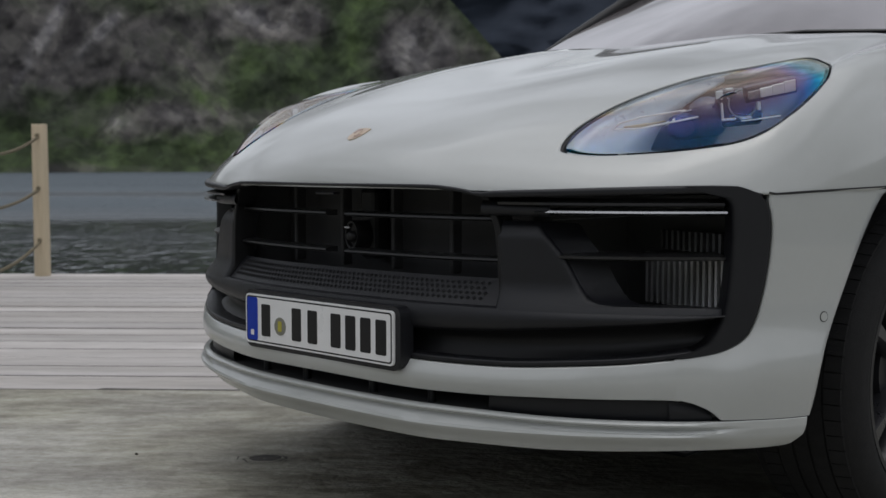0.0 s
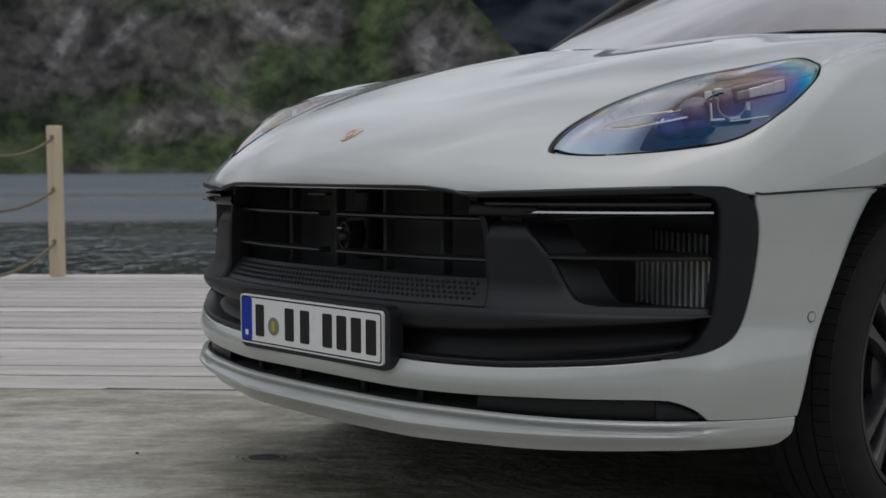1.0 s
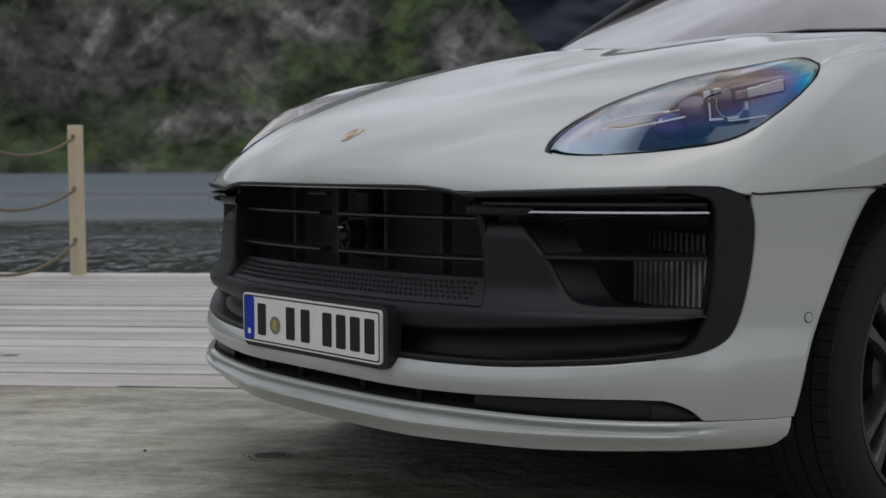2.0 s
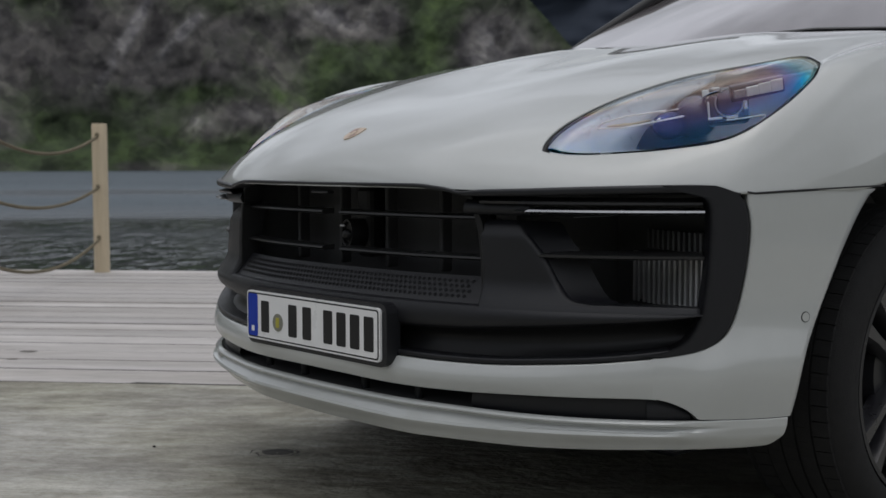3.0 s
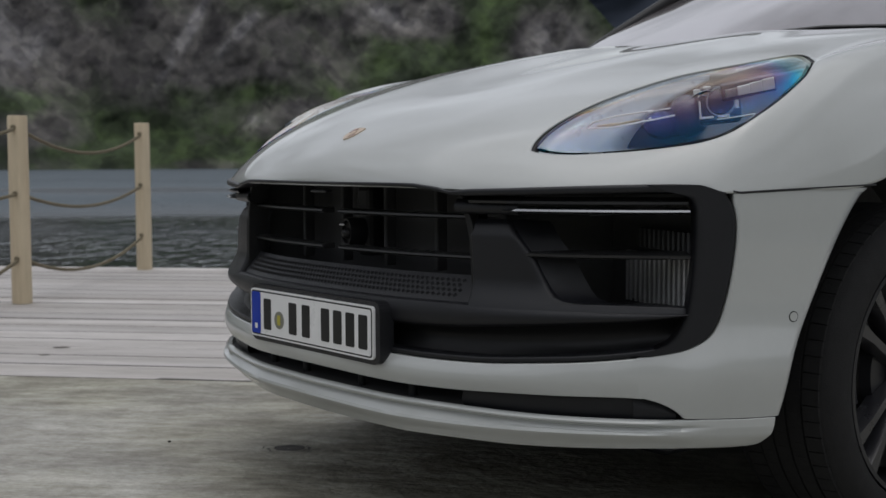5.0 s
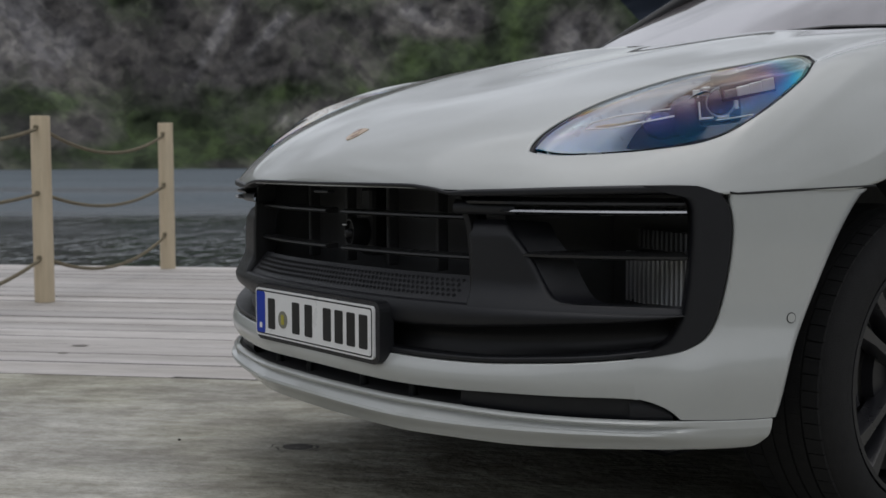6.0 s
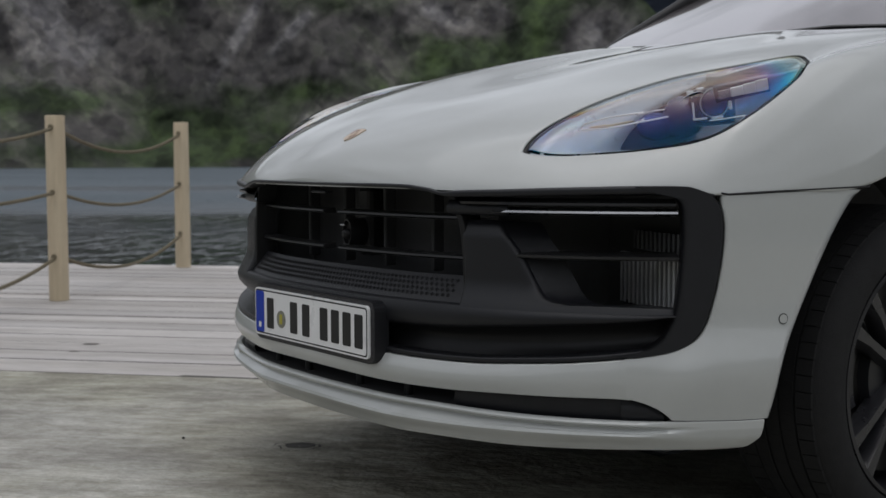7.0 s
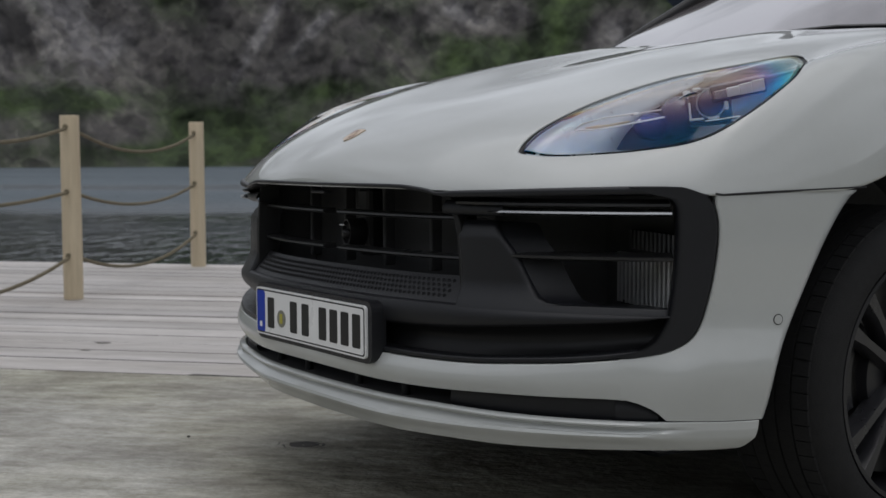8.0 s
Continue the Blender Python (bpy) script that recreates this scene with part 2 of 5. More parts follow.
def box(name, lo, hi, mat, parent=None, bevel=0.0, label="", m=None):
    v = [(x, y, z) for x in (lo[0], hi[0]) for y in (lo[1], hi[1]) for z in (lo[2], hi[2])]
    f = [(0, 1, 3, 2), (4, 6, 7, 5), (0, 4, 5, 1), (2, 3, 7, 6), (0, 2, 6, 4), (1, 5, 7, 3)]
    ob = link(name, v if m is None else [m @ Vector(p) for p in v], f, mat, parent, label, smooth=False)
    return rounded(ob, bevel) if bevel else ob


def tube(name, pts, r, mat, parent=None, sides=8, label="", caps=True):
    """A round bar along points; r may be one radius or one for each point."""
    pts = [Vector(p) for p in pts]
    rs = [r] * len(pts) if not isinstance(r, (list, tuple)) else r
    verts, faces = [], []
    for i, p in enumerate(pts):
        d = (pts[min(i + 1, len(pts) - 1)] - pts[max(i - 1, 0)]).normalized()
        a = d.orthogonal().normalized() if i == 0 else (a - d * a.dot(d)).normalized()
        b = d.cross(a)
        verts += [p + (a * math.cos(k * math.tau / sides) + b * math.sin(k * math.tau / sides)) * rs[i] for k in range(sides)]
    for i in range(len(pts) - 1):
        faces += [(i * sides + k, i * sides + (k + 1) % sides, (i + 1) * sides + (k + 1) % sides, (i + 1) * sides + k) for k in range(sides)]
    if caps:
        faces += [tuple(range(sides))[::-1], tuple((len(pts) - 1) * sides + k for k in range(sides))]
    return tidy(link(name, verts, faces, mat, parent, label), sharp=50)


def spline(points, n, closed=False):
    """n points on a smooth curve through the points given."""
    p = np.asarray(points, float)
    m = len(p)
    u = np.linspace(0, m if closed else m - 1, n, endpoint=not closed)
    i = np.minimum(u.astype(int), m - 1 if closed else m - 2)
    f = (u - i)[:, None]
    if closed:
        g = lambda k: p[k % m]
        p0, p1, p2, p3 = g(i - 1), g(i), g(i + 1), g(i + 2)
    else:
        e = np.vstack([2 * p[0] - p[1], p, 2 * p[-1] - p[-2]])
        p0, p1, p2, p3 = e[i], e[i + 1], e[i + 2], e[i + 3]
    return 0.5 * (2 * p1 + (p2 - p0) * f + (2 * p0 - 5 * p1 + 4 * p2 - p3) * f * f + (3 * p1 - p0 - 3 * p2 + p3) * f ** 3)

# ---- the car ----
# The car stands along y, nose towards -y, its middle at x = 0. The plan of its nose:
NOSE_X = [0, 0.26, 0.433, 0.58, 0.70, 0.79, 0.853, 0.913, 0.945, 0.967, 0.985, 0.998, 1.004]
NOSE_Y = [0.012, 0.025, 0.062, 0.105, 0.168, 0.238, 0.302, 0.38, 0.445, 0.525, 0.61, 0.70, 0.80]
half = spline(list(zip(NOSE_X, NOSE_Y)), 400)
plan = np.vstack([(half * (-1, 1))[::-1], half[1:]])
length = np.concatenate([[0], np.cumsum(np.linalg.norm(np.diff(plan, axis=0), axis=1))])
even = np.linspace(0, length[-1], 900)
plan = np.stack([np.interp(even, length, plan[:, 0]), np.interp(even, length, plan[:, 1])], 1)
for _ in range(250):
    plan[1:-1] = plan[1:-1] * 0.5 + (plan[:-2] + plan[2:]) * 0.25
way = np.gradient(plan, axis=0)
out = np.stack([way[:, 1], -way[:, 0]], 1)
out /= np.linalg.norm(out, axis=1)[:, None]


def nose(x, z, d=0.0):
    """The point of the nose's skin at the plan's x and the height z, d metres proud of it."""
    k = np.interp(x, plan[:, 0], np.arange(len(plan)))
    i = min(int(k), len(plan) - 2)
    f = k - i
    p, n = plan[i] * (1 - f) + plan[i + 1] * f, out[i] * (1 - f) + out[i + 1] * f
    return (p[0] + n[0] * d, p[1] + n[1] * d, z)


def along(x0, x1, n):
    """n stations in x, evenly spread along the nose's plan."""
    ks = np.linspace(np.interp(x0, plan[:, 0], np.arange(len(plan))), np.interp(x1, plan[:, 0], np.arange(len(plan))), n)
    return np.interp(ks, np.arange(len(plan)), plan[:, 0])


def line(xs, zs):
    """A height that follows |x| smoothly."""
    fine = spline(list(zip(xs, zs)), 200)
    return lambda x: float(np.interp(abs(x), fine[:, 0], fine[:, 1]))


def facing(x):
    k = int(round(float(np.interp(x, plan[:, 0], np.arange(len(plan))))))
    return out[k]


def shaded(name, verts, normals, rows, cols, mat, parent, label):
    """A grid mesh with its own smooth normals."""
    faces = []
    for i in range(rows - 1):
        faces += [(i * cols + j, (i + 1) * cols + j, (i + 1) * cols + j + 1, i * cols + j + 1) for j in range(cols - 1)]
    f = faces[len(faces) // 2]
    a, b, d = (Vector(verts[q]) for q in (f[0], f[1], f[3]))
    if (b - a).cross(d - a).dot(Vector(normals[f[0]])) < 0:
        faces = [q[::-1] for q in faces]
    ob = link(name, verts, faces, mat, parent, label)
    ob.data.normals_split_custom_set_from_vertices([tuple(Vector(n).normalized()) for n in normals])
    return ob


def strip(name, xs, low, high, mat, parent, d=0.0, roll=0.006, depth=0.03, n=6, belly=0.0, label=""):
    """A panel on the nose between two heights, its edges rolled in."""
    verts, normals = [], []
    sink = d if callable(d) else (lambda x, level=d: level)
    for x in xs:
        a, b = low(x), high(x)
        d = sink(x)
        g = belly * max(0.0, 1 - (abs(x) / 0.78) ** 6)
        gn = max(g, belly * 0.55)
        r, o = min(roll, (b - a) * 0.4), facing(x)
        row = [(a, d - depth, 0.0, -1.0), (a, d - r, 0.0, -1.0), (a + r * 0.3, d - r * 0.3, 0.7, -0.7)]
        row += [(a + r + (b - a - 2 * r) * k / n, d + g * math.sin(math.pi * k / n), 1.0, -gn * math.pi / (b - a) * math.cos(math.pi * k / n)) for k in range(n + 1)]
        row += [(b - r * 0.3, d - r * 0.3, 0.7, 0.7), (b, d - r, 0.0, 1.0), (b, d - depth, 0.0, 1.0)]
        verts += [nose(x, z, dd) for z, dd, _, _ in row]
        normals += [(o[0] * h, o[1] * h, v) for _, _, h, v in row]
    return shaded(name, verts, normals, len(xs), n + 7, mat, parent, label)


def side_strip(name, zs, left, right, mat, parent, sign, d=0.0, depth=0.03, n=10, roll=0.005, label="", plain=None, tilt=0.0, roll_out=None, lean=None):
    """A panel on the nose between two x-curves over a range of heights, its edges rolled in; tilt lets it fall back across."""
    verts, normals = [], []
    for z in zs:
        a, b = left(z), right(z)
        r = min(roll, (b - a) * 0.3)
        q = r if roll_out is None else roll_out
        e = 0.0 if plain is not None and plain[0] < z < plain[1] else 1.0
        row = [(a, d - depth, 0.0, -1.0), (a, d - r, 0.0, -1.0), (a + r * 0.3, d - r * 0.3, 0.7, -0.7)] if e else [(a - 0.004, d - 0.0015, 1.0, 0.0), (a - 0.003, d - 0.001, 1.0, 0.0), (a - 0.001, d - 0.0003, 1.0, 0.0)]
        row += [(a + r + (b - a - r - q) * k / n, d + tilt * k / n, 1.0, -tilt / max(0.02, b - a)) for k in range(n + 1)]
        row += [(b - q * 0.3, d + tilt - q * 0.3, 0.7, 0.7), (b, d + tilt - q, 0.0, 1.0), (b, d + tilt - depth, 0.0, 1.0)]
        for x, dd, h, v in row:
            p, o = nose(x, z, dd), facing(x)
            verts.append((p[0] * sign, p[1], p[2]))
            normals.append(((o[0] * h - o[1] * v) * sign, o[1] * h + o[0] * v, lean(z, x) * h if lean else 0.0))
    return shaded(name, verts, normals, len(zs), n + 7, mat, parent, label)


def sweep(name, xs, profile, mat, parent, label="", sharp=None, shear=None):
    """A section (proud, height) drawn along the nose; profile(x) gives its points."""
    verts, faces = [], []
    for x in xs:
        row = profile(x)
        verts += [nose(shear(x, z) if shear else x, z, d) for d, z in row]
    k = len(row)
    for i in range(len(xs) - 1):
        faces += [(i * k + j, (i + 1) * k + j, (i + 1) * k + j + 1, i * k + j + 1) for j in range(k - 1)]
    return tidy(link(name, verts, faces, mat, parent, label), sharp=sharp)


def smooth01(f):
    f = min(1.0, max(0.0, f))
    return f * f * (3 - 2 * f)


def capped(ob):
    """Closes a swept bar's open ends."""
    bm = bmesh.new()
    bm.from_mesh(ob.data)
    bmesh.ops.holes_fill(bm, edges=[q for q in bm.edges if q.is_boundary], sides=0)
    bm.to_mesh(ob.data)
    bm.free()
    return ob


car = thing("car", "light chalk-grey sports SUV parked on the quay slab", "car")

TOP = line([0, 0.30, 0.372, 0.41, 0.438, 0.485, 0.575, 0.68, 0.81, 0.873, 0.896, 0.918, 0.958, 0.998, 1.01],
           [0.800, 0.801, 0.797, 0.792, 0.786, 0.790, 0.793, 0.797, 0.801, 0.800, 0.790, 0.782, 0.786, 0.792, 0.80])

# -- bonnet: a fan of curves from the nose's upper edge to the windscreen, nine on each half --
FAN = np.array([
    [0, 0.30, 0.55, 0.72, 0.85, 0.918, 0.965, 0.998, 1.0],
    [0.016, 0.040, 0.110, 0.197, 0.310, 0.392, 0.515, 0.70, 0.93],
    [0.788, 0.788, 0.784, 0.784, 0.784, 0.781, 0.786, 0.793, 0.868],
    [0.190, 0.203, 0.328, 0.392, 0.348, 0.252, 0.254, 0.251, 0.296],
    [0, 0.004, 0.024, 0.054, 0.080, 0.086, 0.069, 0.049, 0.048],
    [0.042, 0.038, 0.037, 0.058, 0.101, 0.147, 0.187, 0.222, 0.213],
    [1.164, 1.050, 0.923, 0.683, 0.675, 0.723, 0.716, 0.679, 0.631],
    [0.174, 0.165, 0.151, 0.123, 0.059, -0.005, -0.031, -0.042, -0.047],
    [0, 0.303, 0.541, 0.712, 0.816, 0.870, 0.891, 0.894, 0.891],
    [1.142, 1.166, 1.182, 1.214, 1.253, 1.332, 1.447, 1.597, 1.765],
    [1.161, 1.172, 1.166, 1.157, 1.135, 1.122, 1.112, 1.108, 1.110]]).T
ODD = np.array([-1, 1, 1, 1, -1, 1, 1, 1, -1, 1, 1])
FAN_ALL = np.vstack([FAN[1] * ODD, FAN, 2 * FAN[-1] - FAN[-2]])


DOME = 0.0055


def bonnet_at(s, t):
    """Points of the bonnet's right half: s from the middle to the wheel arch, t from the nose to the windscreen (arrays)."""
    s, t = np.atleast_1d(np.asarray(s, float)), np.atleast_1d(np.asarray(t, float))[:, None]
    u = s * 8
    i = np.clip(np.floor(u).astype(int), 0, 7)
    f = (u - i)[:, None]
    p0, p1, p2, p3 = FAN_ALL[i], FAN_ALL[i + 1], FAN_ALL[i + 2], FAN_ALL[i + 3]
    c = 0.5 * (2 * p1 + (p2 - p0) * f + (2 * p0 - 5 * p1 + 4 * p2 - p3) * f * f + (3 * p1 - p0 - 3 * p2 + p3) * f ** 3)
    start, end = c[:, :3].copy(), c[:, 8:]
    one = np.ones(len(s))
    b1 = start + np.stack([-c[:, 4], c[:, 3], one], 1) * c[:, 5:6]
    b2 = end - np.stack([0 * one, one, c[:, 7]], 1) * c[:, 6:7]
    p = (1 - t) ** 3 * start + 3 * (1 - t) ** 2 * t * b1 + 3 * (1 - t) * t * t * b2 + t ** 3 * end
    # a low dome along the middle
    side = 0.397 + 0.063 * np.clip((p[:, 1] - 0.1) / 1.1, 0, 1)
    u = np.clip((np.abs(p[:, 0]) - side + 0.12) / 0.22, 0, 1)
    rise = np.clip((p[:, 1] - 0.06) / 0.25, 0, 1)
    p[:, 2] += DOME * (1 - u * u * (3 - 2 * u)) * rise * rise * (3 - 2 * rise) 
    return p


def bonnet_normal(s, t):
    e = 2e-3
    a = bonnet_at(np.clip(s + e, 0, 1), t) - bonnet_at(np.clip(s - e, 0, 1), t)
    b = bonnet_at(s, np.clip(t + e, 0, 1)) - bonnet_at(s, np.clip(t - e, 0, 1))
    n = np.cross(a, b)
    return n / np.linalg.norm(n, axis=1)[:, None]


LAMP = spline([(0.251, 0.343), (0.262, 0.309), (0.306, 0.278), (0.381, 0.262), (0.443, 0.257), (0.496, 0.258), (0.558, 0.284), (0.610, 0.329),
               (0.638, 0.378), (0.651, 0.438), (0.646, 0.510), (0.606, 0.586), (0.555, 0.640), (0.500, 0.690), (0.445, 0.734), (0.405, 0.750), (0.376, 0.735),
               (0.350, 0.714), (0.321, 0.697), (0.292, 0.670), (0.262, 0.584), (0.249, 0.493), (0.246, 0.415)], 400, closed=True)
HEART = np.array([0.42, 0.47])
arm = LAMP - HEART
angle = np.arctan2(arm[:, 1], arm[:, 0])
order = np.argsort(angle)
ANG = np.concatenate([angle[order][-3:] - math.tau, angle[order], angle[order][:3] + math.tau])
LEN = np.linalg.norm(arm, axis=1)[order]
LEN = np.concatenate([LEN[-3:], LEN, LEN[:3]])


def rim_at(a):
    """The lamp's outline, in the bonnet's s and t, at the angle a from its middle."""
    r = np.interp(np.arctan2(np.sin(a), np.cos(a)), ANG, LEN)
    return HEART + np.stack([np.cos(a), np.sin(a)], 1) * r[:, None]


def skin_mesh(name, st, shape, mat, parent, offset=None, mirror=False, closed=True, label=""):
    """A mesh from a table of s, t (rays by rings) on the bonnet's skin, moved along its normal."""
    s, t = st[..., 0].ravel(), st[..., 1].ravel()
    p = bonnet_at(s, t)
    if offset is not None:
        p = p + bonnet_normal(s, t) * np.asarray(offset).ravel()[:, None]
    if mirror:
        p = p * (-1, 1, 1)
    na, nr = shape
    faces = []
    for i in range(na if closed else na - 1):
        a, b = i * nr, ((i + 1) % na) * nr
        faces += [(a + j, b + j, b + j + 1, a + j + 1) for j in range(nr - 1)]
    return link(name, p, faces, mat, parent, label)


edge = [(s, 0.0) for s in np.linspace(0, 1, 170)] + [(1.0, t) for t in np.linspace(0, 1, 40)[1:]]
edge += [(s, 1.0) for s in np.linspace(1, 0, 60)[1:]] + [(0.0, t) for t in np.linspace(1, 0, 60)[1:-1]]
edge = np.array(edge)
rays = np.arctan2(edge[:, 1] - HEART[1], edge[:, 0] - HEART[0])
rim_pts = rim_at(rays)
steps = np.linspace(0, 1, 34) ** 1.15
table = rim_pts[:, None] + (edge - rim_pts)[:, None] * steps[None, :, None]
right = skin_mesh("bonnet", table, table.shape[:2], PAINT, car)
pos = np.array([tuple(v.co) for v in right.data.vertices])
faces = [tuple(p.vertices) for p in right.data.polygons]
k = len(pos)
bpy.data.objects.remove(right)
pos = np.vstack([pos, pos * (-1, 1, 1)])
bonnet = tidy(link("bonnet", pos, faces + [tuple(i + k for i in f[::-1]) for f in faces], PAINT, car, "smooth domed chalk-grey bonnet"), 2e-5)
if sum(p.normal.z for p in bonnet.data.polygons) < 0:
    bonnet.data.flip_normals()
solid(bonnet, 0.004)

# -- headlamps, sunk in the bonnet --
turns = np.linspace(-math.pi, math.pi, 121)[:-1]
outline = rim_at(turns)


def headlamp(sign):
    flip = sign < 0
    rings = np.linspace(0.02, 1, 16)
    st = HEART + (outline - HEART)[:, None] * rings[None, :, None]
    wide_rim = HEART + (outline - HEART)[:, None] * np.array([1.03, 1.005, 0.985, 0.97])[None, :, None]
    lamp = tidy(skin_mesh("headlamp", wide_rim, (120, 4), INK, car, np.tile([-0.006, -0.005, -0.006, -0.03], (120, 1)), flip, label="headlamp with a clear coated lens"))
    bulge = 0.025 * (1 - rings ** 2) ** 1.35 - 0.002
    lens = tidy(skin_mesh("lens", HEART + (outline - HEART)[:, None] * (rings * 0.966)[None, :, None], (120, 16), LENS, lamp, np.tile(bulge, (120, 1)), flip, label="clear coated lens"))
    co = np.array([tuple(v.co) for v in lens.data.vertices])
    # measured along the camera's horizontal, to place the colours in its view
    run = np.abs(co[:, 0]) * 0.63 + co[:, 1] * 0.78
    run = (run - run.min()) / np.ptp(run)
    nm = np.interp(run, [0, 0.08, 0.2, 0.3, 0.62, 0.70, 0.78, 0.855, 0.90, 0.955, 1], [285, 282, 290, 306, 312, 312, 302, 268, 238, 241, 254])
    dense = np.interp(run, [0, 0.08, 0.2, 0.3, 0.62, 0.72, 0.80, 0.86, 0.91, 1], [1.36, 1.32, 1.27, 1.22, 1.22, 1.25, 1.32, 1.50, 1.76, 1.88])
    # a film along the upper edge, added to carry the sky's pale reflection there
    first, last = co[run.argmin()], co[run.argmax()]
    cross = (co[:, 0] - first[0]) * (last[1] - first[1]) - (co[:, 1] - first[1]) * (last[0] - first[0])
    cross = -cross * (1 if not flip else -1)
    nm = nm + 70 * np.clip(cross / cross.max(), 0, 1)
    pale = np.clip((cross / cross.max() - 0.34) / 0.28, 0, 1) * np.clip((run - 0.08) / 0.15, 0, 1) * np.clip((0.80 - run) / 0.18, 0, 1)
    nm, dense = nm + (62 - nm) * pale, dense + (1.56 - dense) * pale
    for key, values in (("coating", nm / 400), ("coating_density", (dense - 1.2) / 0.7)):
        layer = lens.data.attributes.new(key, "FLOAT", "POINT")
        layer.data.foreach_set("value", values.astype(np.float32))
    solid(lens, 0.003, 0)
    lens.visible_shadow = False
    deep = -0.028 - 0.100 * (1 - rings ** 3)
    tidy(skin_mesh("housing", st, (120, 16), HOUSING, lamp, np.tile(deep, (120, 1)), flip))
    # pale floor along the lamp's lower edge
    sel = [k for k in range(120) if (outline[k, 1] < 0.40 and outline[k, 0] < 0.63) or (outline[k, 0] < 0.33 and outline[k, 1] < 0.70)]
    sel.sort(key=lambda k: math.atan2(outline[k, 1] - HEART[1], outline[k, 0] - HEART[0]) % math.tau)
    reach = [math.sin(math.pi * (i + 0.5) / len(sel)) ** 0.6 for i in range(len(sel))]
    flr = np.array([[HEART + (outline[k] - HEART) * (0.965 - f * q) for f in (0.0, 0.085, 0.245, 0.425)] for k, q in zip(sel, reach)])
    solid(tidy(skin_mesh("pale_floor", flr, (len(sel), 4), LAMPGREY, lamp, np.array([[-0.012, -0.012 - 0.016 * q, -0.012 - 0.046 * q, -0.012 - 0.070 * q] for q in reach]), flip, closed=False)), 0.003)
    mx = Matrix.Diagonal((sign, 1, 1, 1))

    def bar(name, pts, r, mat, sides=6):
        return tube(name, [mx @ Vector(p) for p in pts], r, mat, lamp, sides)
    # daytime light: a long pointed loop
    bar("light_guide", [(0.668, 0.525, 0.957), (0.648, 0.471, 0.950), (0.622, 0.36, 0.934), (0.606, 0.31, 0.920), (0.603, 0.295, 0.908), (0.64, 0.335, 0.911), (0.675, 0.42, 0.927), (0.690, 0.465, 0.936)], 0.0017, LAMPWHITE)
    bar("indicator", [(0.612, 0.318, 0.913), (0.635, 0.35, 0.916), (0.655, 0.40, 0.927)], [0.002, 0.0045, 0.002], AMBER)
    for k, (px, py, pz) in enumerate(((0.655, 0.405, 0.919), (0.662, 0.418, 0.926), (0.667, 0.435, 0.921), (0.675, 0.452, 0.930))):
        bar("reflector_facet", [(px, py, pz), (px - 0.004, py + 0.012, pz + 0.007)], [0.004, 0.0025], LAMPSILVER if k % 2 else LAMPGREY, 4)
    # blue-tinted reflector shell behind the light guide
    verts, fs = lattice(lambda a, p: mx @ Vector((0.655 + 0.030 * math.cos(a) * math.sin(p), 0.466 + 0.050 * math.sin(a) * math.sin(p), 0.916 + 0.030 * math.cos(p))), np.linspace(0, math.tau, 33)[:-1], np.linspace(0, math.pi, 18), True)
    tidy(link("reflector_shell", verts, fs, LAMPBLUE, lamp))
    # round dark bowl beside the main module
    verts, fs = lattice(lambda a, p: mx @ Vector((0.672 + 0.046 * math.cos(a) * math.sin(p), 0.528 + 0.045 * math.sin(a) * math.sin(p), 0.936 + 0.045 * math.cos(p))), np.linspace(0, math.tau, 37)[:-1], np.linspace(0, math.pi, 20), True)
    tidy(link("bowl", verts, fs, BOWL, lamp))
    # main module: a squared block with a round lens and bright corners
    m = mx @ Matrix.Translation((0.748, 0.535, 0.957)) @ Euler((radians(6), radians(-5), radians(40))).to_matrix().to_4x4()
    box("projector", (-0.044, 0.0, -0.040), (0.044, 0.06, 0.036), HOUSING, lamp, 0.010, m=m)
    verts, fs = lattice(lambda a, p: m @ Vector((0.004 + 0.027 * math.cos(a) * math.sin(p), -0.014 * math.cos(p), 0.006 + 0.027 * math.sin(a) * math.sin(p))), np.linspace(0, math.tau, 25)[:-1], np.linspace(0, math.pi / 2, 7), True)
    tidy(link("projector_lens", verts, fs, BOWL, lamp))
    for x0, x1, z0, z1 in ((-0.041, -0.037, -0.022, 0.012), (-0.042, -0.012, -0.0255, -0.021), (-0.004, 0.020, -0.026, -0.0205), (0.032, 0.040, -0.010, 0.008), (-0.050, -0.036, 0.020, 0.036), (-0.030, -0.014, 0.035, 0.040)):
        box("corner_light", (x0, -0.010, z0), (x1, 0.004, z1), LAMPSILVER, lamp, 0.0018, m=m)
    ring = [m @ Vector((0.004 + 0.0285 * math.cos(k * math.tau / 28), 0.0, 0.006 + 0.0285 * math.sin(k * math.tau / 28))) for k in range(29)]
    tube("projector_ring", ring, 0.0018, LAMPGREY, lamp, 6)
    m2 = mx @ Matrix.Translation((0.804, 0.562, 0.988)) @ Euler((radians(20), radians(-12), radians(52))).to_matrix().to_4x4()
    box("reflector_tray", (-0.056, 0.005, -0.018), (0.058, 0.020, 0.016), HOUSING, lamp, 0.003, m=m2)
    for k in range(4):
        box("side_reflector", (-0.050 + 0.026 * k, 0.001 * k, -0.009 - 0.001 * k), (-0.0242 + 0.026 * k, 0.006, 0.008 + 0.0015 * k), LAMPWHITE if k else LAMPSHADE, lamp, 0.0015, m=m2)
    bar("trim_line", [(0.772, 0.50, 0.926), (0.80, 0.51, 0.929), (0.845, 0.53, 0.936)], 0.0014, LAMPSILVER)
    return lamp


for sign in (1, -1):
    headlamp(sign)

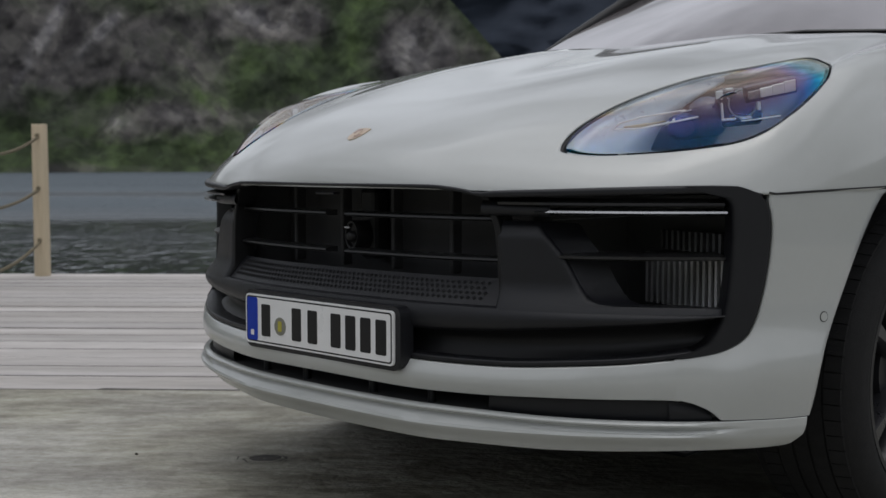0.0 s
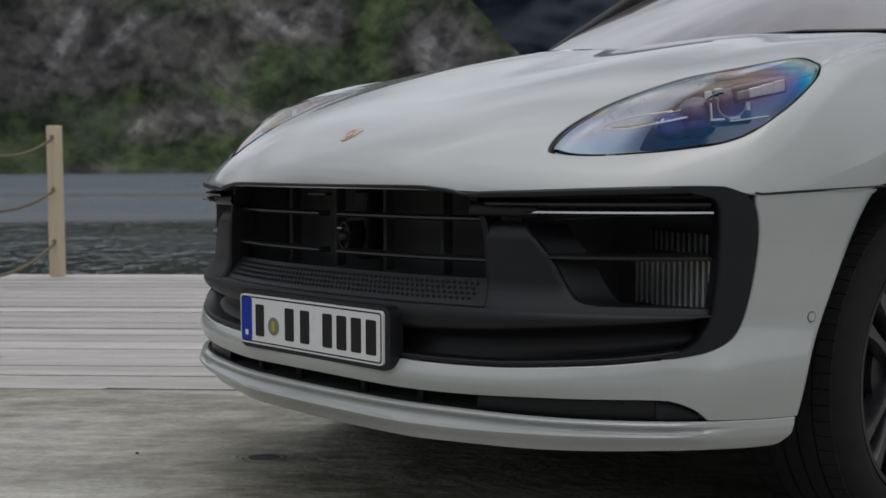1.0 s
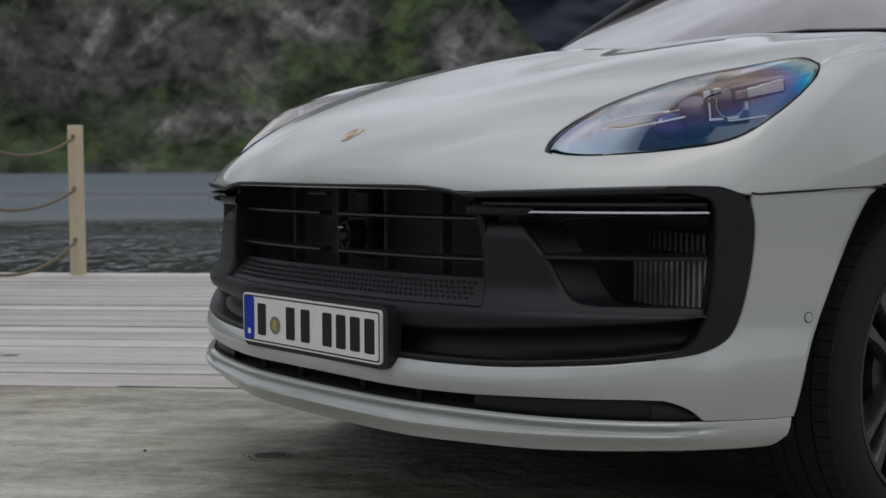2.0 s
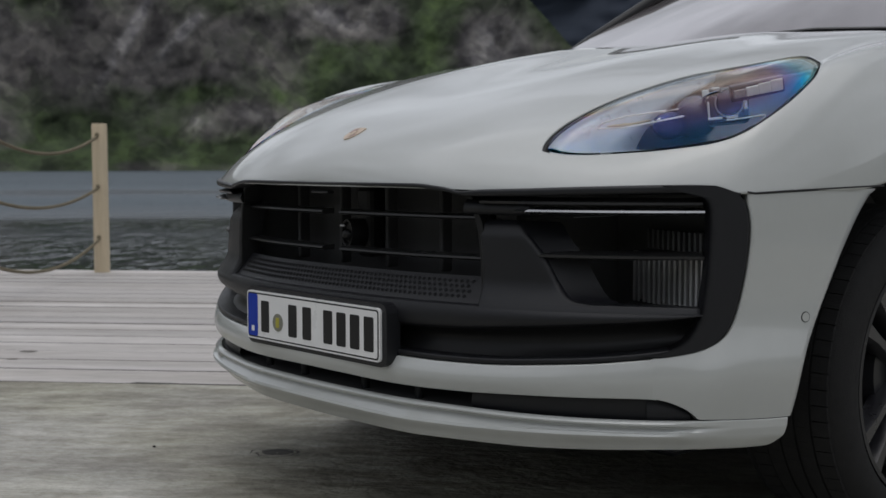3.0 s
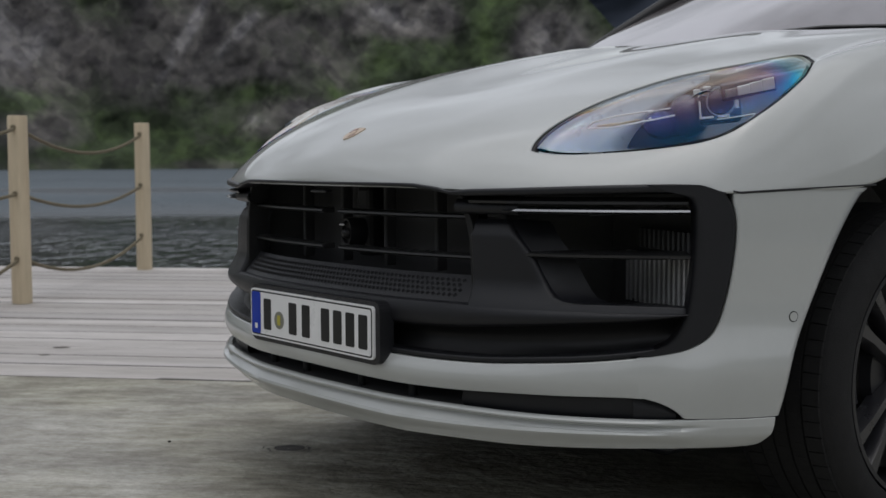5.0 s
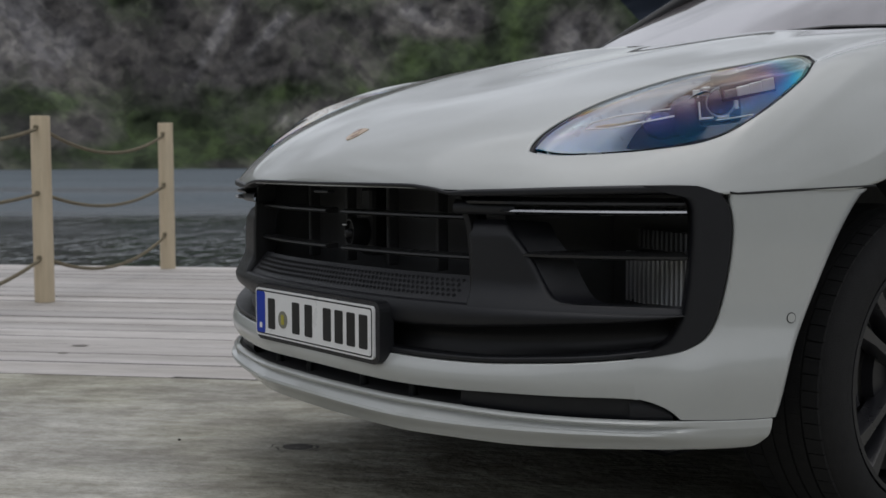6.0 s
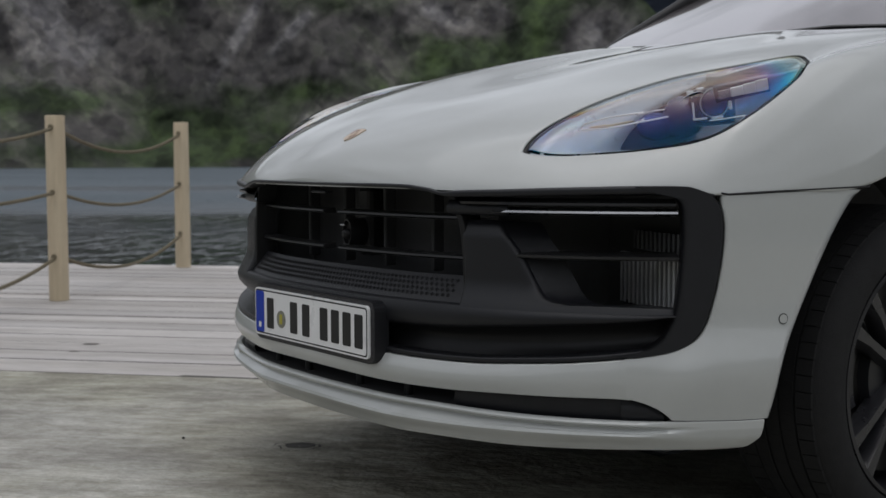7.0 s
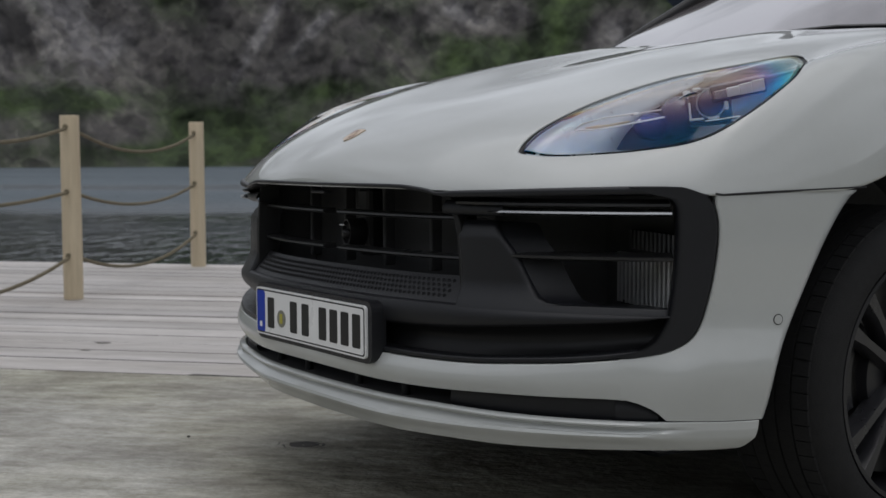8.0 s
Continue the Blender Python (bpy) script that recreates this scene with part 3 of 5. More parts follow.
# -- lower bumper, in paint --
SLOT_TOP = line([0, 0.10, 0.29, 0.443, 0.575, 0.681, 0.77, 0.811, 0.837, 0.858], [0.374, 0.373, 0.371, 0.373, 0.379, 0.382, 0.384, 0.381, 0.368, 0.346])
MASK_LOW = line([0, 0.26, 0.385, 0.51, 0.629, 0.727, 0.81, 0.861, 0.885, 0.898], [0.432, 0.432, 0.431, 0.434, 0.443, 0.452, 0.465, 0.479, 0.500, 0.532])
strip("bumper_band", along(-0.803, 0.803, 120), SLOT_TOP, MASK_LOW, PAINT, car, d=-0.0004, roll=0.003, belly=0.011, label="painted band below the grille")
ARCH = line([0.288, 0.343, 0.395, 0.494, 0.603, 0.702, 0.766, 0.80], [0.946, 0.954, 0.959, 0.966, 0.977, 0.987, 0.994, 0.999])


RING_OUT = line([0.464, 0.471, 0.480, 0.501, 0.533, 0.585, 0.643, 0.697, 0.735, 0.765, 0.785, 0.798], [0.805, 0.836, 0.861, 0.885, 0.898, 0.907, 0.913, 0.916, 0.9155, 0.911, 0.899, 0.875])
SLOT_OUT = line([0.343, 0.346, 0.358, 0.369, 0.381, 0.385], [0.860, 0.858, 0.849, 0.837, 0.815, 0.799])


def corner_left(z):
    if z < 0.385:
        return SLOT_OUT(z)
    return 0.799 if z < 0.464 else max(RING_OUT(z), 0.912 if z > 0.765 else 0.0)


CORNER_TILT = line([0.33, 0.36, 0.385, 0.42, 0.45, 0.475, 0.51, 0.56, 0.65, 0.74, 0.79], [-0.22, -0.20, -0.16, -0.02, 0.20, 0.34, 0.26, 0.06, 0.0, 0.06, 0.12])


def corner_highlight_tilt(z, x):
    """Upward tilt of the corner's shading normals only: it paints a bright patch on the ridge that runs from the mask's
    lower corner to the slot's end.
    """
    ridge = 0.835 + 0.25 * (z - 0.36)
    return CORNER_TILT(z) + 0.14 * math.exp(-((x - ridge - 0.012) / 0.022) ** 2 - ((z - 0.462) / 0.022) ** 2) - 0.10 * smooth01((x - ridge - 0.02) / 0.05) * math.exp(-((z - 0.43) / 0.05) ** 2)


for sign in (1, -1):
    zs = np.concatenate([np.linspace(0.346, 0.384, 8), np.linspace(0.386, 0.463, 8), np.linspace(0.465, 0.54, 16), np.linspace(0.545, 0.770, 22)])
    tops = [0.776, 0.780]
    side_strip("bumper_corner", list(zs) + tops, corner_left, ARCH, PAINT, car, sign, depth=0.025, n=16, roll=0.004, plain=(0.385, 0.464), lean=corner_highlight_tilt, label="painted bumper corner ahead of the wheel")
    side_strip("corner_top", list(np.linspace(0.779, 0.787, 5)), lambda z: float(np.interp(z, [0.779, 0.781, 0.787], [0.914, 0.935, 0.985])), ARCH, PAINT, car, sign, depth=0.02, n=10, roll=0.002)
    # parking sensor
    c = Vector(nose(0.962, 0.539, 0.0)) * 1
    n = Vector(nose(0.962, 0.539, 0.01)) - c
    for nm, r, dd, mat in (("sensor_ring", 0.0108, 0.0006, INK), ("parking_sensor", 0.0090, 0.0015, PAINT)):
        a = n.normalized()
        b = a.orthogonal().normalized()
        e = a.cross(b)
        disc = [c + a * dd] + [c + a * (dd if k < 24 else -0.01) + (b * math.cos(k * math.tau / 24) + e * math.sin(k * math.tau / 24)) * r for k in range(48)]
        fs = [(0, 1 + k, 1 + (k + 1) % 24) for k in range(24)] + [(1 + k, 25 + k, 25 + (k + 1) % 24, 1 + (k + 1) % 24) for k in range(24)]
        tidy(link(nm, [(p[0] * sign, p[1], p[2]) for p in disc], fs, mat, car), sharp=40)


# dark tube standing for the shaded gap between bonnet and bumper, from the mask to the wheel arch
for sign in (1, -1):
    tube("shut_line", [(sign * nose(x, 0)[0], nose(x, 0)[1], float(np.interp(x, [0.905, 0.918, 0.958, 0.998], [0.7875, 0.7815, 0.7865, 0.7925]))) for x in along(0.912, 0.999, 24)], 0.0021, INK, car, 6)


# -- lower slot and the splitter lip --
def lip_profile(x):
    f = min(1.0, max(0.0, (0.90 - abs(x)) / 0.10))
    f = f * f * (3 - 2 * f)
    low = float(np.interp(abs(x), [0, 0.3, 0.58, 0.81, 0.93, 0.96], [0.262, 0.262, 0.270, 0.280, 0.283, 0.285]))
    crease = float(np.interp(abs(x), [0, 0.29, 0.44, 0.575, 0.68, 0.77, 0.862, 0.95], [0.304, 0.302, 0.304, 0.309, 0.312, 0.314, 0.315, 0.315]))
    z1 = 0.328 - 0.008 * f
    z2 = min(crease + 0.006, z1 - 0.002)
    z3 = min(crease, z2 - 0.003)
    return [(-0.09, 0.318), (-0.030, 0.324), (-0.016 - 0.002 * f, 0.3345), (-0.009 - 0.004 * f, 0.3435 - 0.0023 * f), (-0.001 - 0.002 * f, 0.3445 - 0.0035 * f), (0.001, 0.343 - 0.0045 * f), (0.001 + 0.002 * f, 0.336), (0.001 + 0.001 * f, 0.3325),
            (0.001 - 0.010 * f, 0.3295 - 0.001 * f), (0.001 - 0.010 * f, 0.3285 - 0.003 * f), (0.001 - 0.004 * f, z1 - 0.002 * f), (-0.001 + 0.010 * f, z2), (-0.0025 + 0.0135 * f, z3), (-0.004 + 0.011 * f, z3 - 0.006),
            (-0.009 - 0.001 * f, (z3 + low) / 2 + 0.003), (-0.018 - 0.003 * f, low + 0.009), (-0.023 - 0.002 * f, low + 0.004), (-0.028, low + 0.0005), (-0.042, low - 0.001), (-0.15, low + 0.004)]


def lip_end(x, z):
    """The lip's rear end leans forward below, in line with the wheel arch."""
    k = float(np.interp(z, [0.275, 0.283, 0.290, 0.312, 0.345], [0.60, 0.74, 0.86, 0.96, 0.985]))
    return x if abs(x) < 0.90 else math.copysign(0.90 + (abs(x) - 0.90) * k, x)


sweep("splitter_lip", along(-0.952, 0.952, 170), lip_profile, PAINT, car, "painted splitter lip with a folded edge", sharp=32, shear=lip_end)
sweep("lower_slot", along(-0.86, 0.86, 100), lambda x: [(-0.02, 0.40), (-0.10, 0.40), (-0.11, 0.36), (-0.10, 0.34), (-0.02, 0.335)], PIT, car)
for sign in (1, -1):
    xs = [sign * x for x in np.linspace(0.455, 0.80, 30)]
    sweep("slot_mesh", xs, lambda x: [(-0.030, SLOT_TOP(x) + 0.01), (-0.026, SLOT_TOP(x)), (-0.022, 0.346), (-0.03, 0.335)], BLACK, car)
    for x in (0.12, 0.30):
        a, b = nose(sign * x, 0.385, -0.05), nose(sign * x, 0.335, -0.05)
        tube("slot_rib", [a, b], 0.010, BLACK, car)
    xs = [sign * x for x in np.linspace(0.79, 0.850, 10)]
    sweep("slot_end", xs, lambda x: [(-0.03, SLOT_TOP(x) + 0.004), (-0.02, SLOT_TOP(x) - 0.004), (-0.016, 0.348), (-0.02, 0.340)], BLACK, car)

# -- black mask: frame, side intakes and grille --
IN_TOP = line([0, 0.30, 0.37, 0.41, 0.435, 0.47, 0.58, 0.68, 0.846, 0.90], [0.791, 0.790, 0.786, 0.781, 0.776, 0.773, 0.775, 0.778, 0.782, 0.777])
mask = strip("front_mask", along(-0.905, 0.905, 200), IN_TOP, lambda x: TOP(x) - 0.003, BLACK, car, d=lambda x: float(np.interp(abs(x), [0, 0.45, 0.55, 0.72, 0.85, 0.905], [0.0, 0.001, -0.005, -0.006, -0.002, 0.001])), roll=0.008, depth=0.045, n=3, label="matt black front mask")
GRILLE_X = line([0.545, 0.574, 0.618, 0.658, 0.71, 0.7495, 0.7733, 0.80], [0.473, 0.472, 0.4698, 0.4675, 0.4604, 0.4446, 0.4324, 0.41])
POCKET_Z = [0.540, 0.5595, 0.5607, 0.5621, 0.5632, 0.566, 0.5735, 0.587, 0.6091, 0.6539, 0.6761, 0.6984, 0.7115, 0.720, 0.727]
POCKET_X = [0.866, 0.866, 0.8598, 0.7923, 0.7201, 0.685, 0.664, 0.6504, 0.6362, 0.6134, 0.5946, 0.5759, 0.566, 0.560, 0.548]
SHELF_LOW = line([0, 0.2, 0.418, 0.562, 0.676, 0.769, 0.828, 0.85, 0.868], [0.496, 0.496, 0.501, 0.512, 0.5215, 0.5295, 0.5368, 0.542, 0.545])


def pocket(z):
    """The side intake's lip: how far out it lies at a height."""
    return float(np.interp(z, POCKET_Z, POCKET_X))


def swell_back(z):
    """How far the black cheek beside the grille lies behind the nose's skin: it sweeps back from the shelf."""
    return -0.006 - 0.026 * smooth01((z - 0.530) / 0.075) - 0.010 * smooth01((z - 0.690) / 0.03)


def cheek(sign):
    """The black cheek between the grille and the side intake, in one sweep with the lip below the intake."""
    zs = [0.546, 0.550, 0.554, 0.557, 0.5595, 0.5607, 0.5614, 0.5621, 0.5632, 0.5645, 0.566, 0.569, 0.5735, 0.580, 0.587] + list(np.linspace(0.597, 0.705, 16)) + [0.711, 0.716, 0.720, 0.723, 0.725]
    verts, cols = [], 0
    for z in zs:
        a, b = GRILLE_X(z), pocket(z)
        d = swell_back(z) - 0.012 * smooth01((z - 0.709) / 0.016) ** 2
        row = [(a, d - 0.06), (a, d - 0.012), (a + 0.0015, d - 0.006), (a + 0.005, d - 0.0015)]
        row += [(a + 0.010 + (b - a - 0.022) * k / 14, d) for k in range(15)]
        row += [(b - 0.007, d - 0.0012), (b - 0.003, d - 0.004), (b - 0.0008, d - 0.009), (b, d - 0.016), (b, d - 0.030)]
        cols = len(row)
        for x, dd in row:
            p = nose(x, z, dd)
            verts.append((p[0] * sign, p[1], p[2]))
    fs = [(i * cols + j, (i + 1) * cols + j, (i + 1) * cols + j + 1, i * cols + j + 1) for i in range(len(zs) - 1) for j in range(cols - 1)]
    top = (len(zs) - 1) * cols
    for j in range(cols):
        x, y, z = verts[top + j]
        verts.append((x, y + 0.04, z - 0.002))
    fs += [(top + j, top + cols + j, top + cols + j + 1, top + j + 1) for j in range(cols - 1)]
    return tidy(link("mask_post", verts, fs, BLACK, mask), sharp=70)


for sign in (1, -1):
    cheek(sign)
    # thin frame round the grille's side
    side_strip("grille_frame", list(np.linspace(0.549, 0.786, 36)), lambda z: GRILLE_X(z) - 0.001, lambda z: GRILLE_X(z) + 0.014, INK, mask, sign, d=-0.034, depth=0.05, n=4, roll=0.003)
    # upper cheek, above a narrow slot
    xs = [sign * x for x in along(0.436, 0.585, 16)]
    sweep("upper_cheek", xs, lambda x: [(-0.07, 0.735), (-0.034, 0.7355), (-0.026, 0.7395), (-0.022, 0.748), (-0.026, 0.757), (-0.034, 0.766), (-0.06, 0.772)], BLACK, mask, sharp=50)
    outer = lambda z: RING_OUT(z) - 0.001
    inner = line([0.465, 0.470, 0.480, 0.498, 0.534, 0.562, 0.620, 0.665, 0.710, 0.749, 0.765, 0.774, 0.779, 0.783, 0.80], [0.775, 0.790, 0.820, 0.842, 0.857, 0.862, 0.867, 0.869, 0.870, 0.869, 0.866, 0.860, 0.850, 0.832, 0.80])
    side_strip("mask_ring", np.linspace(0.467, 0.797, 60), inner, outer, BLACK, mask, sign, d=0.001, depth=0.05, n=8, roll=0.012, roll_out=0.003)
    # inner wall of the intake, running back from the lip into the dark duct
    verts, fs = lattice(lambda z, r: [sign * (nose(pocket(z), z, swell_back(z) - 0.012)[0] - 0.001 + r * 0.030 + 0.012 * r * r), nose(pocket(z), z, swell_back(z) - 0.012)[1] + 0.070 * r, z - 0.004 * r],
                        [0.5632, 0.5645, 0.566, 0.569, 0.5735, 0.580, 0.587] + list(np.linspace(0.597, 0.724, 18)), np.linspace(0, 1, 10))
    tidy(link("intake_wall", verts, fs, BLACK, mask))
    verts, fs = lattice(lambda x, r: [sign * nose(x, 0, -0.02)[0], nose(x, 0, -0.02)[1] + r * 0.2, 0.560 - 0.010 * r], np.linspace(0.655, 0.875, 16), np.linspace(0, 1, 4))
    tidy(link("intake_floor", verts, fs, BLACK, mask))
    # intake: back, fins and slats
    flat = Matrix.Diagonal((sign, 1, 1, 1))
    box("intake_back", (0.50, 0.48, 0.43), (0.95, 0.49, 0.80), DEEP, mask, m=flat)
    tidy(link("intake_roof", *lattice(lambda x, v: (sign * nose(x, 0, -0.03)[0], nose(x, 0, -0.03)[1] * (1 - v) + 0.485 * v, 0.779), along(0.47, 0.93, 14), [0, 1]), DEEP, mask))
    box("intake_base", (0.60, 0.43, 0.50), (0.895, 0.485, 0.550), PIT, mask, m=flat)
    box("intake_inner", (0.495, 0.14, 0.50), (0.50, 0.48, 0.722), DEEP, mask, m=flat)
    box("intake_inner", (0.495, 0.17, 0.724), (0.50, 0.48, 0.785), DEEP, mask, m=flat)
    box("intake_outer", (0.905, 0.40, 0.50), (0.910, 0.48, 0.778), DEEP, mask, m=flat)
    fin_a, fin_b = Vector((0.585, 0.435, 0)), Vector((0.858, 0.350, 0))
    for k in range(16):
        p = fin_a.lerp(fin_b, k / 15)
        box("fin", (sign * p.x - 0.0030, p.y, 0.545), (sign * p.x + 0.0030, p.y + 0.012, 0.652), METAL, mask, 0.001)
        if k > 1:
            box("fin", (sign * p.x - 0.003, p.y + 0.012, 0.66), (sign * p.x + 0.003, p.y + 0.04, 0.700), FIN_SHADED, mask, 0.001)
    xs = [sign * x for x in along(0.60, 0.868, 30)]
    sweep("intake_slat", xs, lambda x: [(-0.10, 0.652), (-0.045, 0.650), (-0.030, 0.654), (-0.030, 0.659), (-0.045, 0.662), (-0.10, 0.664), (-0.10, 0.652)], GLOSS, mask, sharp=30)
    xs = [sign * x for x in along(0.560, 0.864, 36)]
    sweep("chrome_strip", xs, lambda x: [(-0.05, 0.738), (-0.009, 0.742 + 0.004 * (abs(x) < 0.585)), (-0.004, 0.7445), (-0.006, 0.7485 - 0.003 * (abs(x) < 0.585)), (-0.02, 0.751 - 0.004 * (abs(x) < 0.585)), (-0.05, 0.753), (-0.05, 0.738)], CHROME, mask, "slim satin metal strip", sharp=30)
    xs = [sign * x for x in along(0.48, 0.862, 40)]
    sweep("upper_blade", xs, lambda x: [(-0.05, 0.757), (-0.014, 0.759), (-0.010, 0.764), (-0.05, 0.772)], GLOSS, mask, sharp=30)
# shelf that juts out below the intakes, with the black throat under it
def shelf_profile(x):
    low = SHELF_LOW(x)
    top = 0.549
    rise = [(0.0, -0.019), (0.05, -0.012), (0.16, -0.0068), (0.34, -0.0045), (0.6, -0.0045), (0.82, -0.0062), (1.0, swell_back(top) - 0.0004)]
    return [(-0.075, low - 0.006), (-0.03, low - 0.002)] + [(d, low + (top - low) * f) for f, d in rise]


sweep("mask_shelf", along(-0.868, 0.868, 160), shelf_profile, BLACK, mask)
sweep("shelf_back", along(-0.480, 0.480, 80), lambda x: [(swell_back(0.549) - 0.0004, 0.549), (-0.014, 0.5515), (-0.022, 0.553), (-0.05, 0.5535)], BLACK, mask)
sweep("mask_throat", along(-0.86, 0.86, 100), lambda x: [(-0.03, SHELF_LOW(x)), (-0.06, SHELF_LOW(x) - 0.012), (-0.065, 0.47), (-0.045, MASK_LOW(x) + 0.012)], INK, mask)
strip("mask_sill", along(-0.845, 0.845, 120), lambda x: MASK_LOW(x) + 0.002, lambda x: MASK_LOW(x) + 0.013, BLACK, mask, d=-0.004, roll=0.004, depth=0.05, n=2)

# grille
grille = tidy(link("grille", *lattice(lambda x, z: nose(x, z, -0.20), along(-0.50, 0.50, 30), [0.53, 0.67, 0.81]), PIT, car, "dark grille with thin cross bars"))
box("grille_roof", (-0.45, 0.10, 0.786), (0.45, 0.26, 0.790), DEEP, grille)
box("grille_floor", (-0.49, 0.12, 0.535), (0.49, 0.26, 0.539), DEEP, grille)
for z in (0.728, 0.644):
    for a, b in ((-0.475, -0.05), (0.02, 0.472)):
        capped(sweep("grille_bar", np.linspace(a, b, 40), lambda x: [(-0.09, z - 0.007), (-0.062, z - 0.006), (-0.055, z - 0.002), (-0.056, z + 0.002), (-0.066, z + 0.005), (-0.09, z + 0.006), (-0.09, z - 0.007)], GLOSS, grille, sharp=40))
for x in (-0.2985, -0.102, 0.0786, 0.258):
    a = nose(x, 0, -0.10)
    box("grille_upright", (x - 0.006, a[1] + 0.045, 0.60), (x + 0.006, a[1] + 0.075, 0.790), PIT, grille, 0.004)
box("camera_mount", (-0.026, 0.150, 0.62), (0.030, 0.20, 0.785), INK, grille, 0.012)
# front camera: an upright oval cup with a round lens in it
verts, fs = lattice(lambda a, i: (0.002 + (0.022, 0.023, 0.0215, 0.018, 0.016, 0.004)[i] * math.cos(a), (0.15, 0.108, 0.103, 0.104, 0.112, 0.114)[i], 0.677 + (0.033, 0.034, 0.032, 0.028, 0.025, 0.006)[i] * math.sin(a)), np.linspace(0, math.tau, 33)[:-1], range(6), True)
tidy(link("camera_hood", verts, fs, INK, grille), sharp=50)
tube("camera_lens", [(0.002, 0.094, 0.674), (0.002, 0.097, 0.674), (0.002, 0.106, 0.674)], [0.005, 0.010, 0.0135], INK, grille, 20)
# Glint on the front camera, added as a small bright metal bar
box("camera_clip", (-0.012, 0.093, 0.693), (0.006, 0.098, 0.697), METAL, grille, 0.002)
box("grille_tab", (-0.035, 0.030, 0.771), (0.028, 0.05, 0.777), BLACK, grille, 0.002)
# honeycomb panel at the grille's foot
LEDGE_LOW, LEDGE_HIGH = 0.556, 0.604


def ledge(x, v):
    return nose(x, LEDGE_LOW + (LEDGE_HIGH - LEDGE_LOW) * v, -0.026 - 0.040 * v)


tidy(link("comb_panel", *lattice(ledge, along(-0.470, 0.470, 60), [-0.25, 0, 0.33, 0.66, 1.0, 1.02]), BLACK, grille))
verts, fs = [], []
for row in range(4):
    for k in range(62):
        x = -0.445 + 0.89 * (k + 0.5 * (row % 2)) / 62
        v = 0.2 + 0.2 * row
        i = len(verts)
        for dx, dv in ((-0.0058, 0), (0, 0.085), (0.0058, 0), (0, -0.085)):
            p = ledge(x + dx, v + dv)
            verts.append((p[0], p[1] - 0.001, p[2]))
        c = ledge(x, v)
        verts.append((c[0], c[1] - 0.0045, c[2] + 0.002))
        p = [(0, 1), (1, 2), (2, 3), (3, 0)]
        fs += [(i + a, i + b, i + 4) for a, b in p]
tagged(link("honeycomb", verts, fs, BLACK, grille, smooth=False), kind="stuff")

# number plate with plain bars in place of its characters


def slab_plate(name, x0, x1, z0, z1, y0, y1, r, mat, parent, label=""):
    pts = []
    for cx, cz, a0 in ((x1 - r, z1 - r, 0), (x0 + r, z1 - r, 90), (x0 + r, z0 + r, 180), (x1 - r, z0 + r, 270)):
        pts += [(cx + r * math.cos(radians(a0 + a)), cz + r * math.sin(radians(a0 + a))) for a in (0, 22.5, 45, 67.5, 90)]
    k = len(pts)
    v = [(x, y0, z) for x, z in pts] + [(x, y1, z) for x, z in pts]
    f = [tuple(range(k)), tuple(range(k, 2 * k))[::-1]] + [(i, i + k, (i + 1) % k + k, (i + 1) % k) for i in range(k)]
    return tidy(link(name, v, f, mat, parent, label, smooth=False))


plate = slab_plate("number_plate", -0.270, 0.278, 0.406, 0.543, 0.003, 0.04, 0.022, BLACK, car, "white number plate in a black holder")
slab_plate("plate_sheet", -0.262, 0.262, 0.417, 0.533, -0.003, 0.005, 0.010, WHITE, plate, "white number plate")
slab_plate("plate_border", -0.258, 0.258, 0.421, 0.529, -0.0036, 0.0, 0.008, INK, plate)
slab_plate("plate_face", -0.2545, 0.2545, 0.4245, 0.5255, -0.0042, 0.0, 0.006, WHITE, plate)
slab_plate("blue_field", -0.2545, -0.213, 0.4245, 0.5255, -0.0047, 0.0, 0.006, BLUE, plate)
slab_plate("field_bar", -0.240, -0.228, 0.436, 0.449, -0.0052, 0.0, 0.002, WHITE, plate)
for x0 in (-0.198, -0.082, -0.024, 0.058, 0.108, 0.158, 0.208):
    slab_plate("plate_bar", x0, x0 + 0.034, 0.437, 0.512, -0.0050, 0.0, 0.004, INK, plate)
tube("plate_seal", [(-0.126, -0.0055, 0.465), (-0.126, 0.0, 0.465)], 0.021, SEAL, plate, 24)
slab_plate("seal_bar", -0.133, -0.119, 0.453, 0.477, -0.0062, 0.0, 0.003, SEALY, plate)

# crest on the bonnet: a shield of plain fields
ts = np.linspace(0, 0.6, 400)
prof = bonnet_at(np.zeros(400), ts)
t0 = float(np.interp(0.906, prof[:, 2], ts))
centre, nrm = Vector(bonnet_at([0.0], [t0])[0]), Vector(bonnet_normal(np.array([1e-3]), np.array([t0]))[0])
nrm.x = 0
nrm.normalize()
if nrm.z < 0:
    nrm = -nrm
upv = Vector((1, 0, 0)).cross(nrm)
if upv.z < 0:
    upv = -upv
shield = [(-0.024, 0.030), (-0.012, 0.033), (0, 0.034), (0.012, 0.033), (0.024, 0.030), (0.025, 0.005), (0.022, -0.014), (0.013, -0.027), (0, -0.034), (-0.013, -0.027), (-0.022, -0.014), (-0.025, 0.005)]


def badge(name, pts, h, mat, parent=None):
    k = len(pts)
    v = [centre + (Vector((1, 0, 0)) * x + upv * y) * 0.86 + nrm * hh for hh in (h - 0.0012, -0.008) for x, y in pts]
    f = [tuple(range(k))] + [(i, (i + 1) % k, (i + 1) % k + k, i + k) for i in range(k)]
    return tidy(link(name, v, f, mat, parent or crest, smooth=False))


